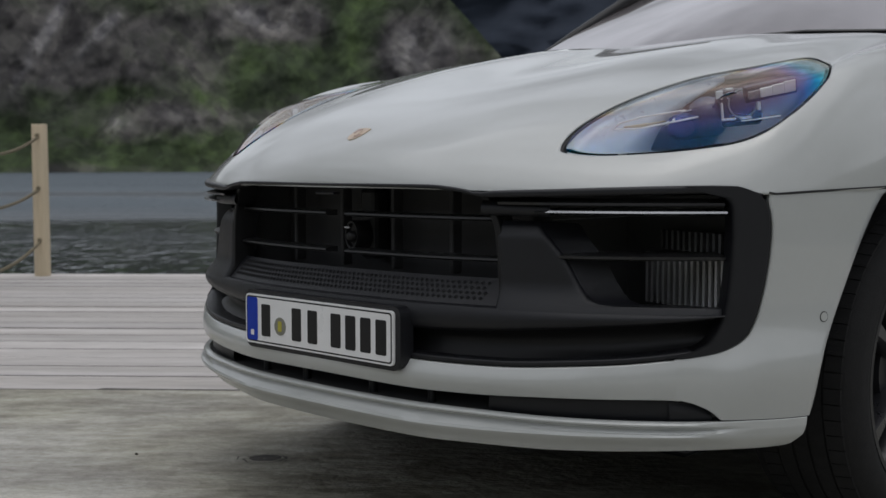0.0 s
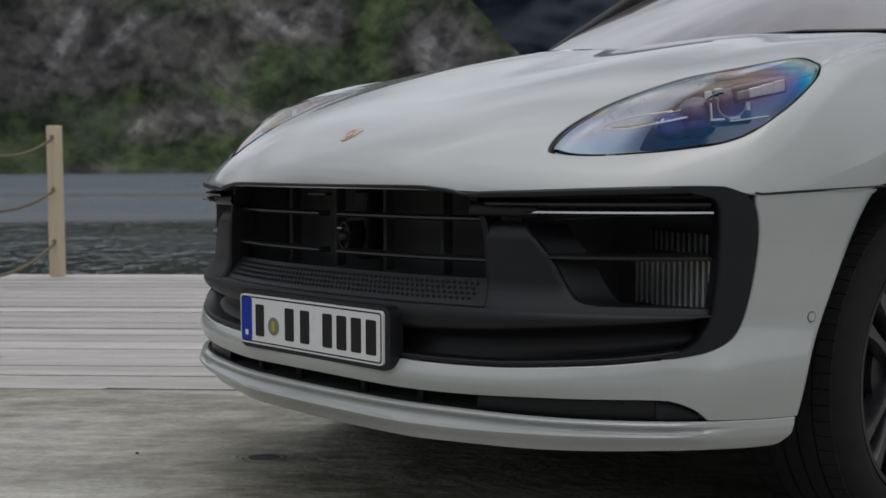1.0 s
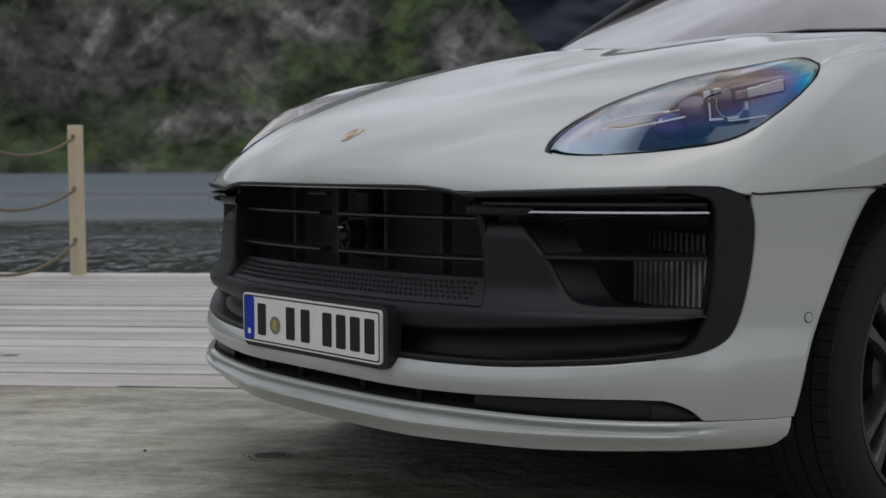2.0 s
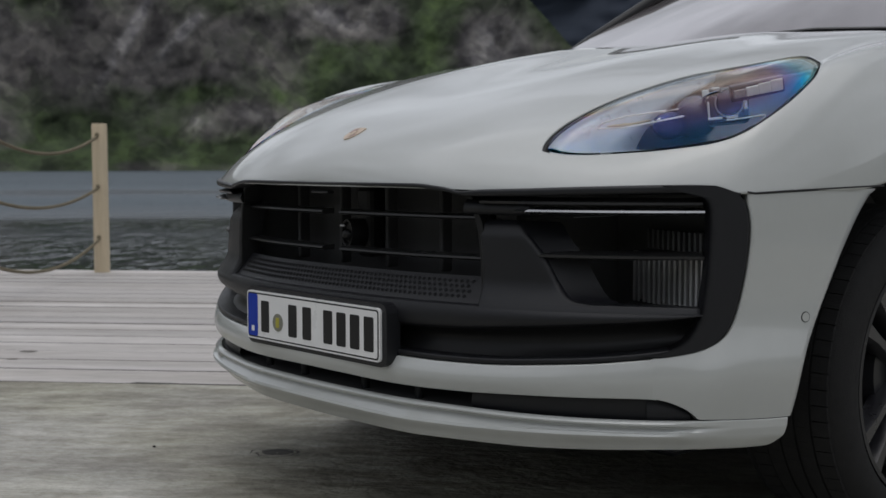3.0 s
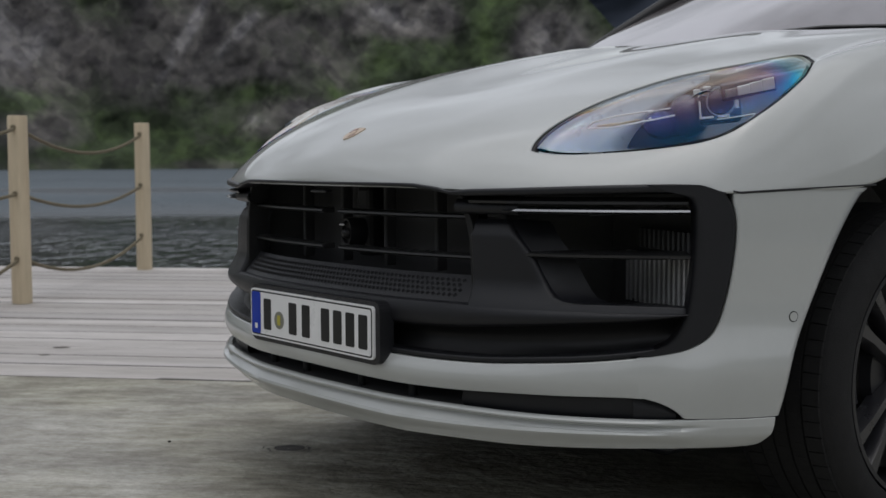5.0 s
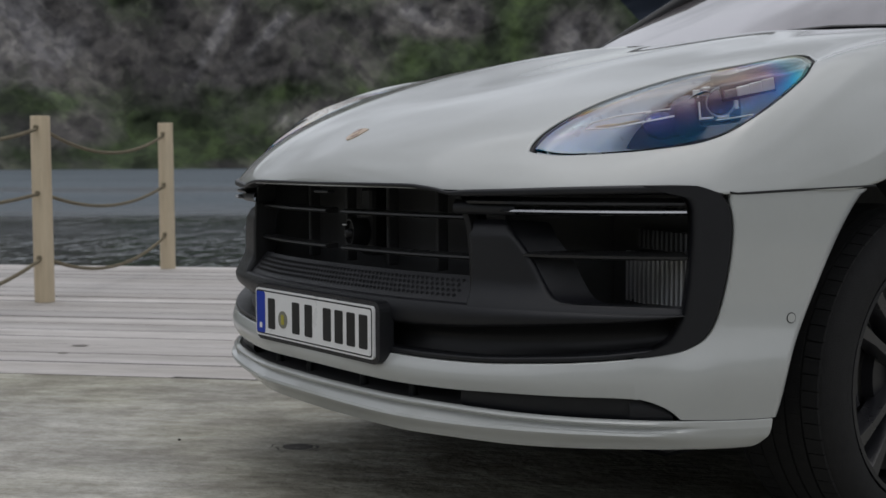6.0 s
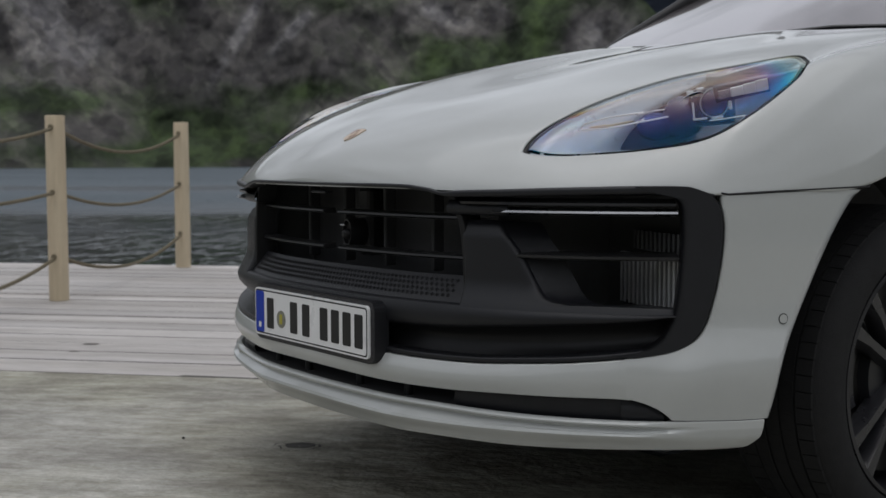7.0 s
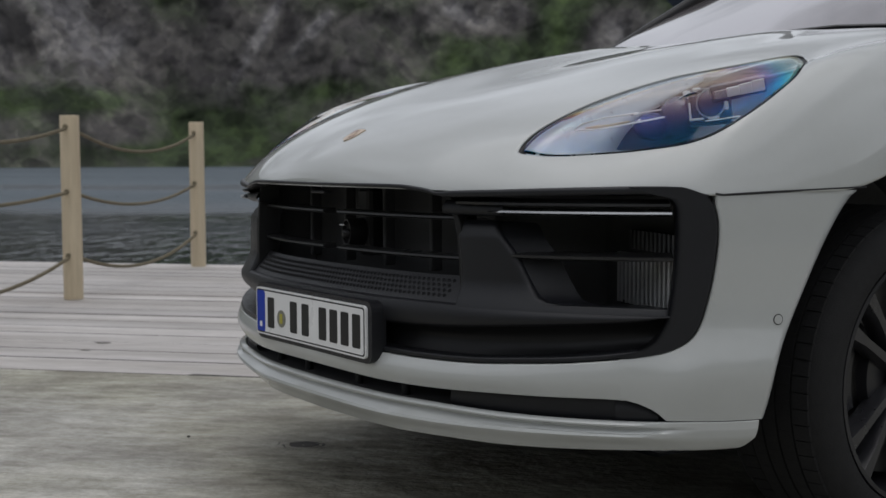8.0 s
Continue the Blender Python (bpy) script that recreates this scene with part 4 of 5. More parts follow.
crest = badge("crest", shield, 0.003, GOLD, car)
badge("crest_field", [(-0.021, 0.027), (-0.004, 0.028), (-0.004, 0.004), (-0.021, 0.004)], 0.0036, RED)
badge("crest_field", [(0.004, -0.003), (0.020, -0.003), (0.017, -0.015), (0.004, -0.024)], 0.0036, RED)
badge("crest_field", [(-0.008, 0.012), (0.008, 0.012), (0.006, -0.008), (0, -0.014), (-0.006, -0.008)], 0.0042, GOLD)


# -- wheels --
def wheel(x, y, sign):
    """A wheel whose outer face lies at x, its hub at height 0.372."""
    w = new("wheel")
    w.parent = car
    m = Matrix.Translation((x, y, 0.372)) @ Matrix.Diagonal((sign, 1, 1, 1))

    def lathe(name, prof, mat, n=96, parent=w, label=""):
        verts, fs = lattice(lambda a, i: m @ Vector((prof[i][0], prof[i][1] * math.cos(a), prof[i][1] * math.sin(a))), np.linspace(0, math.tau, n + 1)[:-1], range(len(prof)), True)
        return tidy(link(name, verts, fs, mat, parent, label), sharp=40)
    lathe("tyre", [(-0.012, 0.278), (0.0, 0.285), (0.006, 0.305), (0.004, 0.330), (-0.006, 0.350), (-0.020, 0.362), (-0.036, 0.3665), (-0.130, 0.3675), (-0.235, 0.3665), (-0.255, 0.355), (-0.262, 0.32), (-0.25, 0.278)], RUBBER, label="black low-profile tyre")
    # tread: ribs of blocks
    verts, fs = [], []
    for rib, (xa, xb) in enumerate([(-0.058, -0.022), (-0.098, -0.064), (-0.138, -0.105), (-0.178, -0.145), (-0.222, -0.185)]):
        n = 68
        full = 0.93 if rib in (0, 4) else 0.985
        for k in range(n):
            a0, a1 = (k + 0.5 * (rib % 2)) * math.tau / n, (k + full + 0.5 * (rib % 2)) * math.tau / n
            i = len(verts)
            r0, r1 = 0.363, 0.3725
            drop = 0.004 if rib in (0, 4) else 0
            for a in (a0, a1):
                for xx, rr in ((xa, r0), (xa, r1), (xb, r1 - drop), (xb, r0 - drop)):
                    verts.append(m @ Vector((xx, rr * math.cos(a), rr * math.sin(a))))
            fs += [(i + 1, i + 2, i + 6, i + 5), (i, i + 1, i + 5, i + 4), (i + 2, i + 3, i + 7, i + 6), (i, i + 3, i + 2, i + 1), (i + 4, i + 5, i + 6, i + 7)]
    tagged(tidy(link("tread", verts, fs, RUBBER, w, smooth=False), 1e-6), kind="stuff")
    lathe("rim", [(-0.012, 0.279), (-0.003, 0.277), (-0.002, 0.268), (-0.02, 0.262), (-0.05, 0.255), (-0.12, 0.245), (-0.24, 0.255), (-0.25, 0.279)], RIM, label="dark alloy rim with split spokes")
    lathe("hub_cap", [(-0.045, 0.075), (-0.030, 0.068), (-0.026, 0.035), (-0.026, 0.001)], RIM, 32)
    for k in range(10):
        a = k * math.tau / 10 + radians(18) + 0.15 * (1 if k % 2 else -1)
        pts = [(-0.042, 0.045, 0.022), (-0.030, 0.12, 0.017), (-0.016, 0.20, 0.016), (-0.008, 0.264, 0.026)]
        verts, fs = [], []
        for px, r, h in pts:
            for dx, s in ((0, -0.55), (0, 0.55), (-0.02, 1), (-0.045, 0.7), (-0.045, -0.7), (-0.02, -1)):
                verts.append(m @ Vector((px + dx, r * math.cos(a) - s * h * math.sin(a), r * math.sin(a) + s * h * math.cos(a))))
        for i in range(3):
            fs += [(i * 6 + j, i * 6 + (j + 1) % 6, (i + 1) * 6 + (j + 1) % 6, (i + 1) * 6 + j) for j in range(6)]
        tidy(link("spoke", verts, fs, RIM, w), sharp=35)
    lathe("brake_disc", [(-0.085, 0.222), (-0.085, 0.13), (-0.115, 0.13), (-0.115, 0.222), (-0.112, 0.225), (-0.103, 0.225), (-0.103, 0.219), (-0.097, 0.219), (-0.097, 0.225), (-0.088, 0.225), (-0.085, 0.222)], DISC, 64)
    lathe("disc_bell", [(-0.085, 0.13), (-0.060, 0.125), (-0.055, 0.06)], RIM, 48)
    verts, fs = lattice(lambda a, i: m @ Vector(((-0.07, -0.07, -0.15, -0.15, -0.07)[i], (0.165, 0.240, 0.240, 0.165, 0.165)[i] * math.cos(a), (0.165, 0.240, 0.240, 0.165, 0.165)[i] * math.sin(a))), np.linspace(2.4, 3.5, 14), range(5))
    tidy(link("brake_caliper", verts, fs, RIM, w), sharp=35)
    return w


for sign in (1, -1):
    wheel(sign * 0.955, 1.0, sign)
    wheel(sign * 0.955, 3.90, sign)

# -- arch liners --
for sign in (1, -1):
    for yc in (1.0, 3.90):
        verts, fs = lattice(lambda a, x: (sign * x, yc - 0.50 * math.cos(a), 0.372 + 0.485 * math.sin(a)), np.linspace(-0.05, math.pi + 0.30, 40), [0.60, 0.80, 0.93 if yc < 2 else 0.95])
        tidy(link("arch_liner", verts, fs, DEEP, car))
        box("arch_back", (0.60, yc - 0.5, 0.27), (0.62, yc + 0.5, 0.87), DEEP, car, m=Matrix.Diagonal((sign, 1, 1, 1)))

# -- flanks, roof, glass and tail --
BELT_Y = [0.90, 1.3, 1.7, 2.4, 3.2, 3.9, 4.5, 4.82]
belt = lambda y: float(np.interp(y, BELT_Y, [1.085, 1.10, 1.105, 1.13, 1.16, 1.19, 1.19, 1.15]))
wide = lambda y: float(np.interp(y, [0.9, 1.0, 1.5, 2.4, 3.3, 3.9, 4.4, 4.7, 4.86], [0.996, 1.0, 0.975, 0.965, 0.975, 1.0, 0.975, 0.90, 0.72]))


def flank_low(y):
    z = float(np.interp(y, [0.9, 4.3, 4.86], [0.215, 0.215, 0.36]))
    for yc, r in ((1.0, 0.495), (3.90, 0.475)):
        if abs(y - yc) < r:
            z = max(z, 0.372 + math.sqrt(r * r - (y - yc) ** 2))
    return z


def flank(y, v):
    lo, hi = flank_low(y), belt(y)
    z = lo + (hi - lo) * v
    inset = 0.055 * max(0.0, (0.5 - z) / 0.3) ** 1.5 + 0.10 * max(0.0, (z - 0.78) / 0.35) ** 2
    return (wide(y) - inset, y, z)


ys = np.unique(np.concatenate([np.linspace(0.93, 1.6, 60), np.linspace(1.6, 3.35, 40), np.linspace(3.35, 4.45, 90), np.linspace(4.45, 4.86, 20)]))
for sign in (1, -1):
    verts, fs = lattice(lambda y, v: (sign * flank(y, v)[0], flank(y, v)[1], flank(y, v)[2]), ys, np.linspace(0, 1, 16))
    solid(tidy(link("flank", verts, fs, PAINT, car, "painted door side and rear wing")), 0.004, 0)
    verts, fs = lattice(lambda y, v: (sign * (flank(y, 0)[0] - 0.004 - 0.35 * v), y, flank(y, 0)[2] - 0.004), np.linspace(1.5, 3.42, 20), [0, 1])
    tidy(link("sill_underside", verts, fs, DEEP, car))

ROOF_Y = [1.36, 1.66, 2.02, 2.35, 2.9, 3.6, 4.2, 4.62]
crown = lambda y: float(np.interp(y, ROOF_Y, [1.19, 1.325, 1.49, 1.60, 1.65, 1.63, 1.53, 1.36]))
brow = lambda y: float(np.interp(y, ROOF_Y, [0.80, 0.76, 0.70, 0.65, 0.63, 0.62, 0.60, 0.56]))
shoulder = lambda y: float(np.interp(y, [1.5, 2.0, 3.0, 4.0, 4.62], [0.86, 0.855, 0.86, 0.85, 0.74]))


def cabin(y, v):
    """Over the cabin: v from the belt (0) over the roof's edge (0.5) to the middle (1)."""
    zb, zr, xb, xr = belt(y) - 0.01, crown(y) - 0.075, shoulder(y), brow(y)
    if v < 0.5:
        f = v / 0.5
        return (xb + (xr - xb) * f ** 1.2, zb + (zr - zb) * f)
    f = (v - 0.5) / 0.5
    return (xr * math.cos(f * math.pi / 2) ** 0.8 if f < 1 else 0.0, zr + 0.075 * math.sin(f * math.pi / 2))


for sign in (1, -1):
    verts, fs = lattice(lambda y, v: (sign * cabin(y, v)[0], y, cabin(y, v)[1]), np.linspace(2.10, 4.4, 30), np.linspace(0.04, 0.42, 8))
    tidy(link("side_window", verts, fs, PANE, car, "dark tinted side window"))
    verts, fs = lattice(lambda y, v: (sign * cabin(y, v)[0], y, cabin(y, v)[1]), np.linspace(2.30, 4.62, 30), np.linspace(0.42, 1.0, 12))
    solid(tidy(link("roof", verts, fs, PAINT, car)), 0.006)
    pts = [(sign * 0.748, 1.57, 1.180), (sign * 0.719, 1.75, 1.288), (sign * 0.671, 1.97, 1.417), (sign * 0.600, 2.36, 1.595)]
    p = tube("pillar", pts, [0.017, 0.018, 0.019, 0.022], INK, car, 12, "black windscreen pillar")
    box("pillar_rear", (0.66, 3.30, 1.14), (0.86, 3.42, 1.57), GLOSS, car, m=Matrix.Diagonal((sign, 1, 1, 1)))


def screen(x, v):
    f = abs(x) / 0.72
    y0, z0 = 1.47 + 0.11 * f ** 2, 1.175 + 0.04 * f ** 2
    y1, z1 = 2.30 + 0.06 * f ** 2, 1.595 - 0.03 * f ** 2
    w = 1 - 0.17 * v
    return (x * w, y0 + (y1 - y0) * v, z0 + (z1 - z0) * v + 0.012 * math.sin(math.pi * v))


tidy(link("windscreen", *lattice(screen, np.linspace(-0.72, 0.72, 40), np.linspace(0, 1, 14)), SCREEN, car, "sloping windscreen that mirrors the pale sky"))
tidy(link("cowl", *lattice(lambda x, v: (x, 1.18 + 0.32 * (x / 0.8) ** 2 + 0.34 * v, 1.150 - 0.03 * math.sin(math.pi * v) + 0.02 * v - 0.02 * (x / 0.8) ** 2), np.linspace(-0.80, 0.80, 30), np.linspace(0, 1, 5)), BLACK, car))
for pts in ([(0.68, 1.40, 1.178), (0.42, 1.36, 1.192), (0.16, 1.35, 1.190)],):
    tube("wiper", pts, 0.006, GLOSS, car, 6)
# dashboard and seats show as a dark floor behind the glass
tidy(link("dashboard", *lattice(lambda x, v: (x, 1.45 + 0.75 * v, 1.13 + 0.02 * math.sin(math.pi * v) - 0.25 * max(0, v - 0.7)), np.linspace(-0.70, 0.70, 12), np.linspace(0, 1, 8)), DEEP, car))
tidy(link("cabin_floor", *lattice(lambda x, v: (x, 1.9 + 2.6 * v, 0.80), np.linspace(-0.82, 0.82, 4), [0, 1]), DEEP, car))
# tail
tidy(link("tail", *lattice(lambda x, z: (x, 4.86 + 0.06 * math.cos(x * 1.9) - 0.10 * max(0, z - 0.8) ** 1.2, z), np.linspace(-0.72, 0.72, 30), np.linspace(0.36, 1.16, 12)), PAINT, car))
tidy(link("rear_window", *lattice(lambda x, v: (x * (1 - 0.15 * v), 4.84 - 0.24 * v, 1.15 + 0.23 * v), np.linspace(-0.70, 0.70, 12), np.linspace(0, 1, 4)), PANE, car))
xs = along(-0.93, 0.93, 41)
tidy(link("undertray", *lattice(lambda x, v: (nose(x, 0, -0.03)[0] * (1 - 0.3 * v), nose(x, 0, -0.10)[1] * (1 - v) + 0.52 * v, 0.279 - 0.07 * v * v), xs, [0, 0.5, 1]), PIT, car))
tidy(link("underbody", *lattice(lambda x, y: (x, y, 0.205), np.linspace(-0.64, 0.64, 6), np.linspace(0.50, 4.7, 10)), PIT, car))
for sign in (1, -1):
    box("sill_floor", (0.60, 1.52, 0.21), (0.88, 3.40, 0.22), DEEP, car, m=Matrix.Diagonal((sign, 1, 1, 1)))

# ---- quay, deck, fence ----
JOIN, EDGE = 1.785, 6.44  # where the boards begin and where the deck ends, across the boards
bed = Matrix.Translation((0, 0, 0)) @ Matrix.Rotation(LAY, 4, "Z")
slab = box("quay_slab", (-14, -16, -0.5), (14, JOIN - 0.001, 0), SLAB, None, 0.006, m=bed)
tagged(slab, "worn grey-brown quay slab with faint streaks", "slab", kind="structure")

# ---- water and hills ----
WATER = material("fjord_water", (0.036, 0.052, 0.064), 0.16, amount=0.3, scale=0.05, bump=0.0)
wnodes, wlinks = WATER.node_tree.nodes, WATER.node_tree.links
geo = wnodes.new("ShaderNodeNewGeometry")


def water_noise(scale, detail, stretch=(1, 1, 1)):
    mp = wnodes.new("ShaderNodeMapping")
    mp.vector_type = "TEXTURE"
    mp.inputs["Rotation"].default_value, mp.inputs["Scale"].default_value = (0, 0, LAY), tuple(1 / v for v in stretch)
    wlinks.new(geo.outputs["Position"], mp.inputs["Vector"])
    t = wnodes.new("ShaderNodeTexNoise")
    t.inputs["Scale"].default_value, t.inputs["Detail"].default_value = scale, detail
    wlinks.new(mp.outputs[0], t.inputs["Vector"])
    return t.outputs["Fac"]


ripple, swell, gust = wnodes.new("ShaderNodeBump"), wnodes.new("ShaderNodeBump"), wnodes.new("ShaderNodeMapRange")
gust.inputs["From Min"].default_value, gust.inputs["From Max"].default_value = 0.40, 0.60
gust.inputs["To Min"].default_value, gust.inputs["To Max"].default_value = 0.25, 1.0
wlinks.new(water_noise(0.03, 2.0, (0.25, 1.0, 1)), gust.inputs["Value"])
swell.inputs["Strength"].default_value, swell.inputs["Distance"].default_value = 1.0, 0.16
wlinks.new(water_noise(0.55, 3.0, (1.2, 0.5, 1)), swell.inputs["Height"])
wlinks.new(gust.outputs[0], ripple.inputs["Strength"])
wlinks.new(water_noise(1.3, 2.2, (1.6, 0.65, 1)), ripple.inputs["Height"])
wlinks.new(swell.outputs[0], ripple.inputs["Normal"])
wlinks.new(ripple.outputs[0], wnodes["Principled BSDF"].inputs["Normal"])
# wind roughens the open water further out, in long bands
turned, parts, far_off, reach, wind, slick = (wnodes.new("ShaderNode" + k) for k in ("Mapping", "SeparateXYZ", "MapRange", "ValToRGB", "Math", "MapRange"))
turned.vector_type, turned.inputs["Rotation"].default_value = "TEXTURE", (0, 0, LAY)
wlinks.new(geo.outputs["Position"], turned.inputs["Vector"])
wlinks.new(turned.outputs[0], parts.inputs[0])
wlinks.new(parts.outputs["Y"], far_off.inputs["Value"])
far_off.inputs["From Max"].default_value = 250.0
while len(reach.color_ramp.elements) < 6:
    reach.color_ramp.elements.new(0.5)
for el, (p, v) in zip(reach.color_ramp.elements, ((0.245, 0.0), (0.33, 0.60), (0.365, 0.6), (0.40, 0.20), (0.425, 0.20), (0.48, 0.8))):
    el.position, el.color = p, (v, v, v, 1)
wander = wnodes.new("ShaderNodeMath")
wander.operation, wander.inputs[1].default_value = "MULTIPLY_ADD", 0.13
wlinks.new(water_noise(0.05, 4.0, (0.9, 1.0, 1)), wander.inputs[0])
wlinks.new(far_off.outputs[0], wander.inputs[2])
wlinks.new(wander.outputs[0], reach.inputs[0])
wlinks.new(reach.outputs[0], wind.inputs[0])
wlinks.new(water_noise(0.025, 2.0, (0.15, 1.0, 1)), wind.inputs[1])
slick.inputs["From Min"].default_value, slick.inputs["From Max"].default_value = 0.40, 1.05
slick.inputs["To Min"].default_value, slick.inputs["To Max"].default_value = 0.03, 0.75
wlinks.new(wind.outputs[0], slick.inputs["Value"])
wlinks.new(slick.outputs[0], wnodes["Principled BSDF"].inputs["Roughness"])
# Base colour pales further out: sky reflection painted into the water
sky_sheen = wnodes.new("ShaderNodeValToRGB")
for el, p, col in zip(sky_sheen.color_ramp.elements, (0.45, 1.0), ((0.012, 0.018, 0.026), (0.085, 0.108, 0.126))):
    el.position, el.color = p, (*col, 1)
wlinks.new(wind.outputs[0], sky_sheen.inputs[0])
wlinks.new(sky_sheen.outputs[0], wnodes["Principled BSDF"].inputs["Base Color"])
chop = wnodes.new("ShaderNodeMapRange")
chop.inputs["From Min"].default_value, chop.inputs["From Max"].default_value = 0.5, 1.15
chop.inputs["To Min"].default_value, chop.inputs["To Max"].default_value = 0.27, 0.80
wlinks.new(wind.outputs[0], chop.inputs["Value"])
wlinks.new(chop.outputs[0], ripple.inputs["Distance"])
water = link("water", [(-2500, -2500, -1.6), (2500, -2500, -1.6), (2500, 2500, -1.6), (-2500, 2500, -1.6)], [(0, 1, 2, 3)], WATER, smooth=False)
tagged(water, "dark rippled fjord water", "water", kind="structure")


def hill_material(name, greens, rocks, bump):
    """Rock and scrub, parted by the mesh's rockiness and by noise at two scales."""
    m = bpy.data.materials.new(name)
    m.use_nodes = True
    n, l = m.node_tree.nodes, m.node_tree.links
    bs = n["Principled BSDF"]
    bs.inputs["Roughness"].default_value, bs.inputs["Specular IOR Level"].default_value = 0.9, 0.15
    g = n.new("ShaderNodeNewGeometry")

    def tex(scale, detail, stretch=(1, 1, 1), rough=0.6):
        mp = n.new("ShaderNodeMapping")
        mp.inputs["Scale"].default_value = stretch
        l.new(g.outputs["Position"], mp.inputs["Vector"])
        t = n.new("ShaderNodeTexNoise")
        t.inputs["Scale"].default_value, t.inputs["Detail"].default_value, t.inputs["Roughness"].default_value = scale, detail, rough
        l.new(mp.outputs[0], t.inputs["Vector"])
        return t.outputs["Fac"]

    def ramp(fac, stops):
        r = n.new("ShaderNodeValToRGB")
        while len(r.color_ramp.elements) < len(stops):
            r.color_ramp.elements.new(0.5)
        for el, (p, col) in zip(r.color_ramp.elements, stops):
            el.position, el.color = p, (*col, 1)
        l.new(fac, r.inputs[0])
        return r.outputs[0]
    def leaning(kind, scale, lean, stretch, detail=2.0):
        """A texture whose features run up the slope, leaning to one side."""
        mp, t = n.new("ShaderNodeMapping"), n.new("ShaderNodeTex" + kind)
        mp.vector_type = "TEXTURE"
        mp.inputs["Rotation"].default_value, mp.inputs["Scale"].default_value = (radians(lean), 0, radians(150)), (1, 1, stretch)
        soft, bent = n.new("ShaderNodeTexNoise"), n.new("ShaderNodeVectorMath")
        soft.inputs["Scale"].default_value, soft.inputs["Detail"].default_value = scale * 1.6, 3.0
        bent.operation, bent.inputs[1].default_value = "MULTIPLY_ADD", (0.7 / scale,) * 3
        l.new(g.outputs["Position"], soft.inputs["Vector"])
        l.new(soft.outputs["Color"], bent.inputs[0])
        l.new(g.outputs["Position"], bent.inputs[2])
        l.new(bent.outputs[0], mp.inputs["Vector"])
        t.inputs["Scale"].default_value, t.inputs["Detail"].default_value, t.inputs["Roughness"].default_value = scale, detail, 0.6
        l.new(mp.outputs[0], t.inputs["Vector"])
        return t.outputs["Color"] if kind == "Voronoi" else t.outputs["Fac"]
    at = n.new("ShaderNodeAttribute")
    at.attribute_name = "rockiness"
    add = n.new("ShaderNodeMath")
    l.new(at.outputs["Fac"], add.inputs[0])
    scl = n.new("ShaderNodeMath")
    scl.operation, scl.inputs[1].default_value = "MULTIPLY", 0.9
    l.new(leaning("Noise", 0.07, -24, 1.9, 4.0), scl.inputs[0])
    l.new(scl.outputs[0], add.inputs[1])
    x = n.new("ShaderNodeMix")
    x.data_type = "RGBA"
    l.new(ramp(add.outputs[0], [(0.36, (0, 0, 0)), (0.64, (1, 1, 1))]), x.inputs["Factor"])
    l.new(ramp(tex(0.11, 5, (1, 1, 1), 0.6), [(0.32, greens[0]), (0.55, greens[1]), (0.72, greens[2])]), x.inputs["A"])
    l.new(ramp(leaning("Noise", 0.10, -24, 2.4, 3.0), [(0.34, rocks[0]), (0.54, rocks[1]), (0.72, rocks[2])]), x.inputs["B"])
    # broad dark and light zones, then the pale faces
    broad = n.new("ShaderNodeMix")
    broad.data_type, broad.blend_type = "RGBA", "MULTIPLY"
    broad.inputs["Factor"].default_value = 1.0
    l.new(x.outputs["Result"], broad.inputs["A"])
    l.new(ramp(tex(0.03, 2, (1, 1, 0.6)), [(0.35, (0.74, 0.74, 0.75)), (0.65, (1.18, 1.16, 1.14))]), broad.inputs["B"])
    at2, gain, top = n.new("ShaderNodeAttribute"), n.new("ShaderNodeMath"), n.new("ShaderNodeMix")
    at2.attribute_name, top.data_type, gain.operation = "pale_rock", "RGBA", "MULTIPLY"
    l.new(at2.outputs["Fac"], gain.inputs[0])
    l.new(ramp(leaning("Noise", 0.10, -24, 2.2, 4.0), [(0.42, (0.0, 0.0, 0.0)), (0.62, (3.2, 3.2, 3.2))]), gain.inputs[1])
    gain.use_clamp = True
    l.new(gain.outputs[0], top.inputs["Factor"])
    l.new(broad.outputs["Result"], top.inputs["A"])
    top.inputs["B"].default_value = (0.190, 0.182, 0.178, 1)
    at3, dark_faces = n.new("ShaderNodeAttribute"), n.new("ShaderNodeMix")
    at3.attribute_name, dark_faces.data_type, dark_faces.blend_type = "dark_rock", "RGBA", "MULTIPLY"
    l.new(at3.outputs["Fac"], dark_faces.inputs["Factor"])
    l.new(top.outputs["Result"], dark_faces.inputs["A"])
    dark_faces.inputs["B"].default_value = (0.45, 0.46, 0.49, 1)

    last = dark_faces.outputs["Result"]
    for kind, scale, lean, stretch, lo, hi, p0, p1 in (("Noise", 0.13, -22, 2.6, 0.70, 1.24, 0.42, 0.54), ("Voronoi", 0.15, -15, 2.2, 0.76, 1.28, 0.15, 0.85),
                                                       ("Voronoi", 0.36, 20, 1.8, 0.80, 1.24, 0.15, 0.85), ("Noise", 0.6, -25, 1.6, 0.92, 1.08, 0.38, 0.58)):
        cut = n.new("ShaderNodeMix")
        cut.data_type, cut.blend_type = "RGBA", "MULTIPLY"
        cut.inputs["Factor"].default_value = 1.0
        l.new(last, cut.inputs["A"])
        l.new(ramp(leaning(kind, scale, lean, stretch, 0.0 if kind == "Voronoi" else 2.0), [(p0, (lo, lo, lo * 1.03)), (p1, (hi, hi, hi * 0.99))]), cut.inputs["B"])
        last = cut.outputs["Result"]
    l.new(last, bs.inputs["Base Color"])
    bp = n.new("ShaderNodeBump")
    bp.inputs["Strength"].default_value, bp.inputs["Distance"].default_value = 0.6, bump
    l.new(tex(0.22, 5), bp.inputs["Height"])
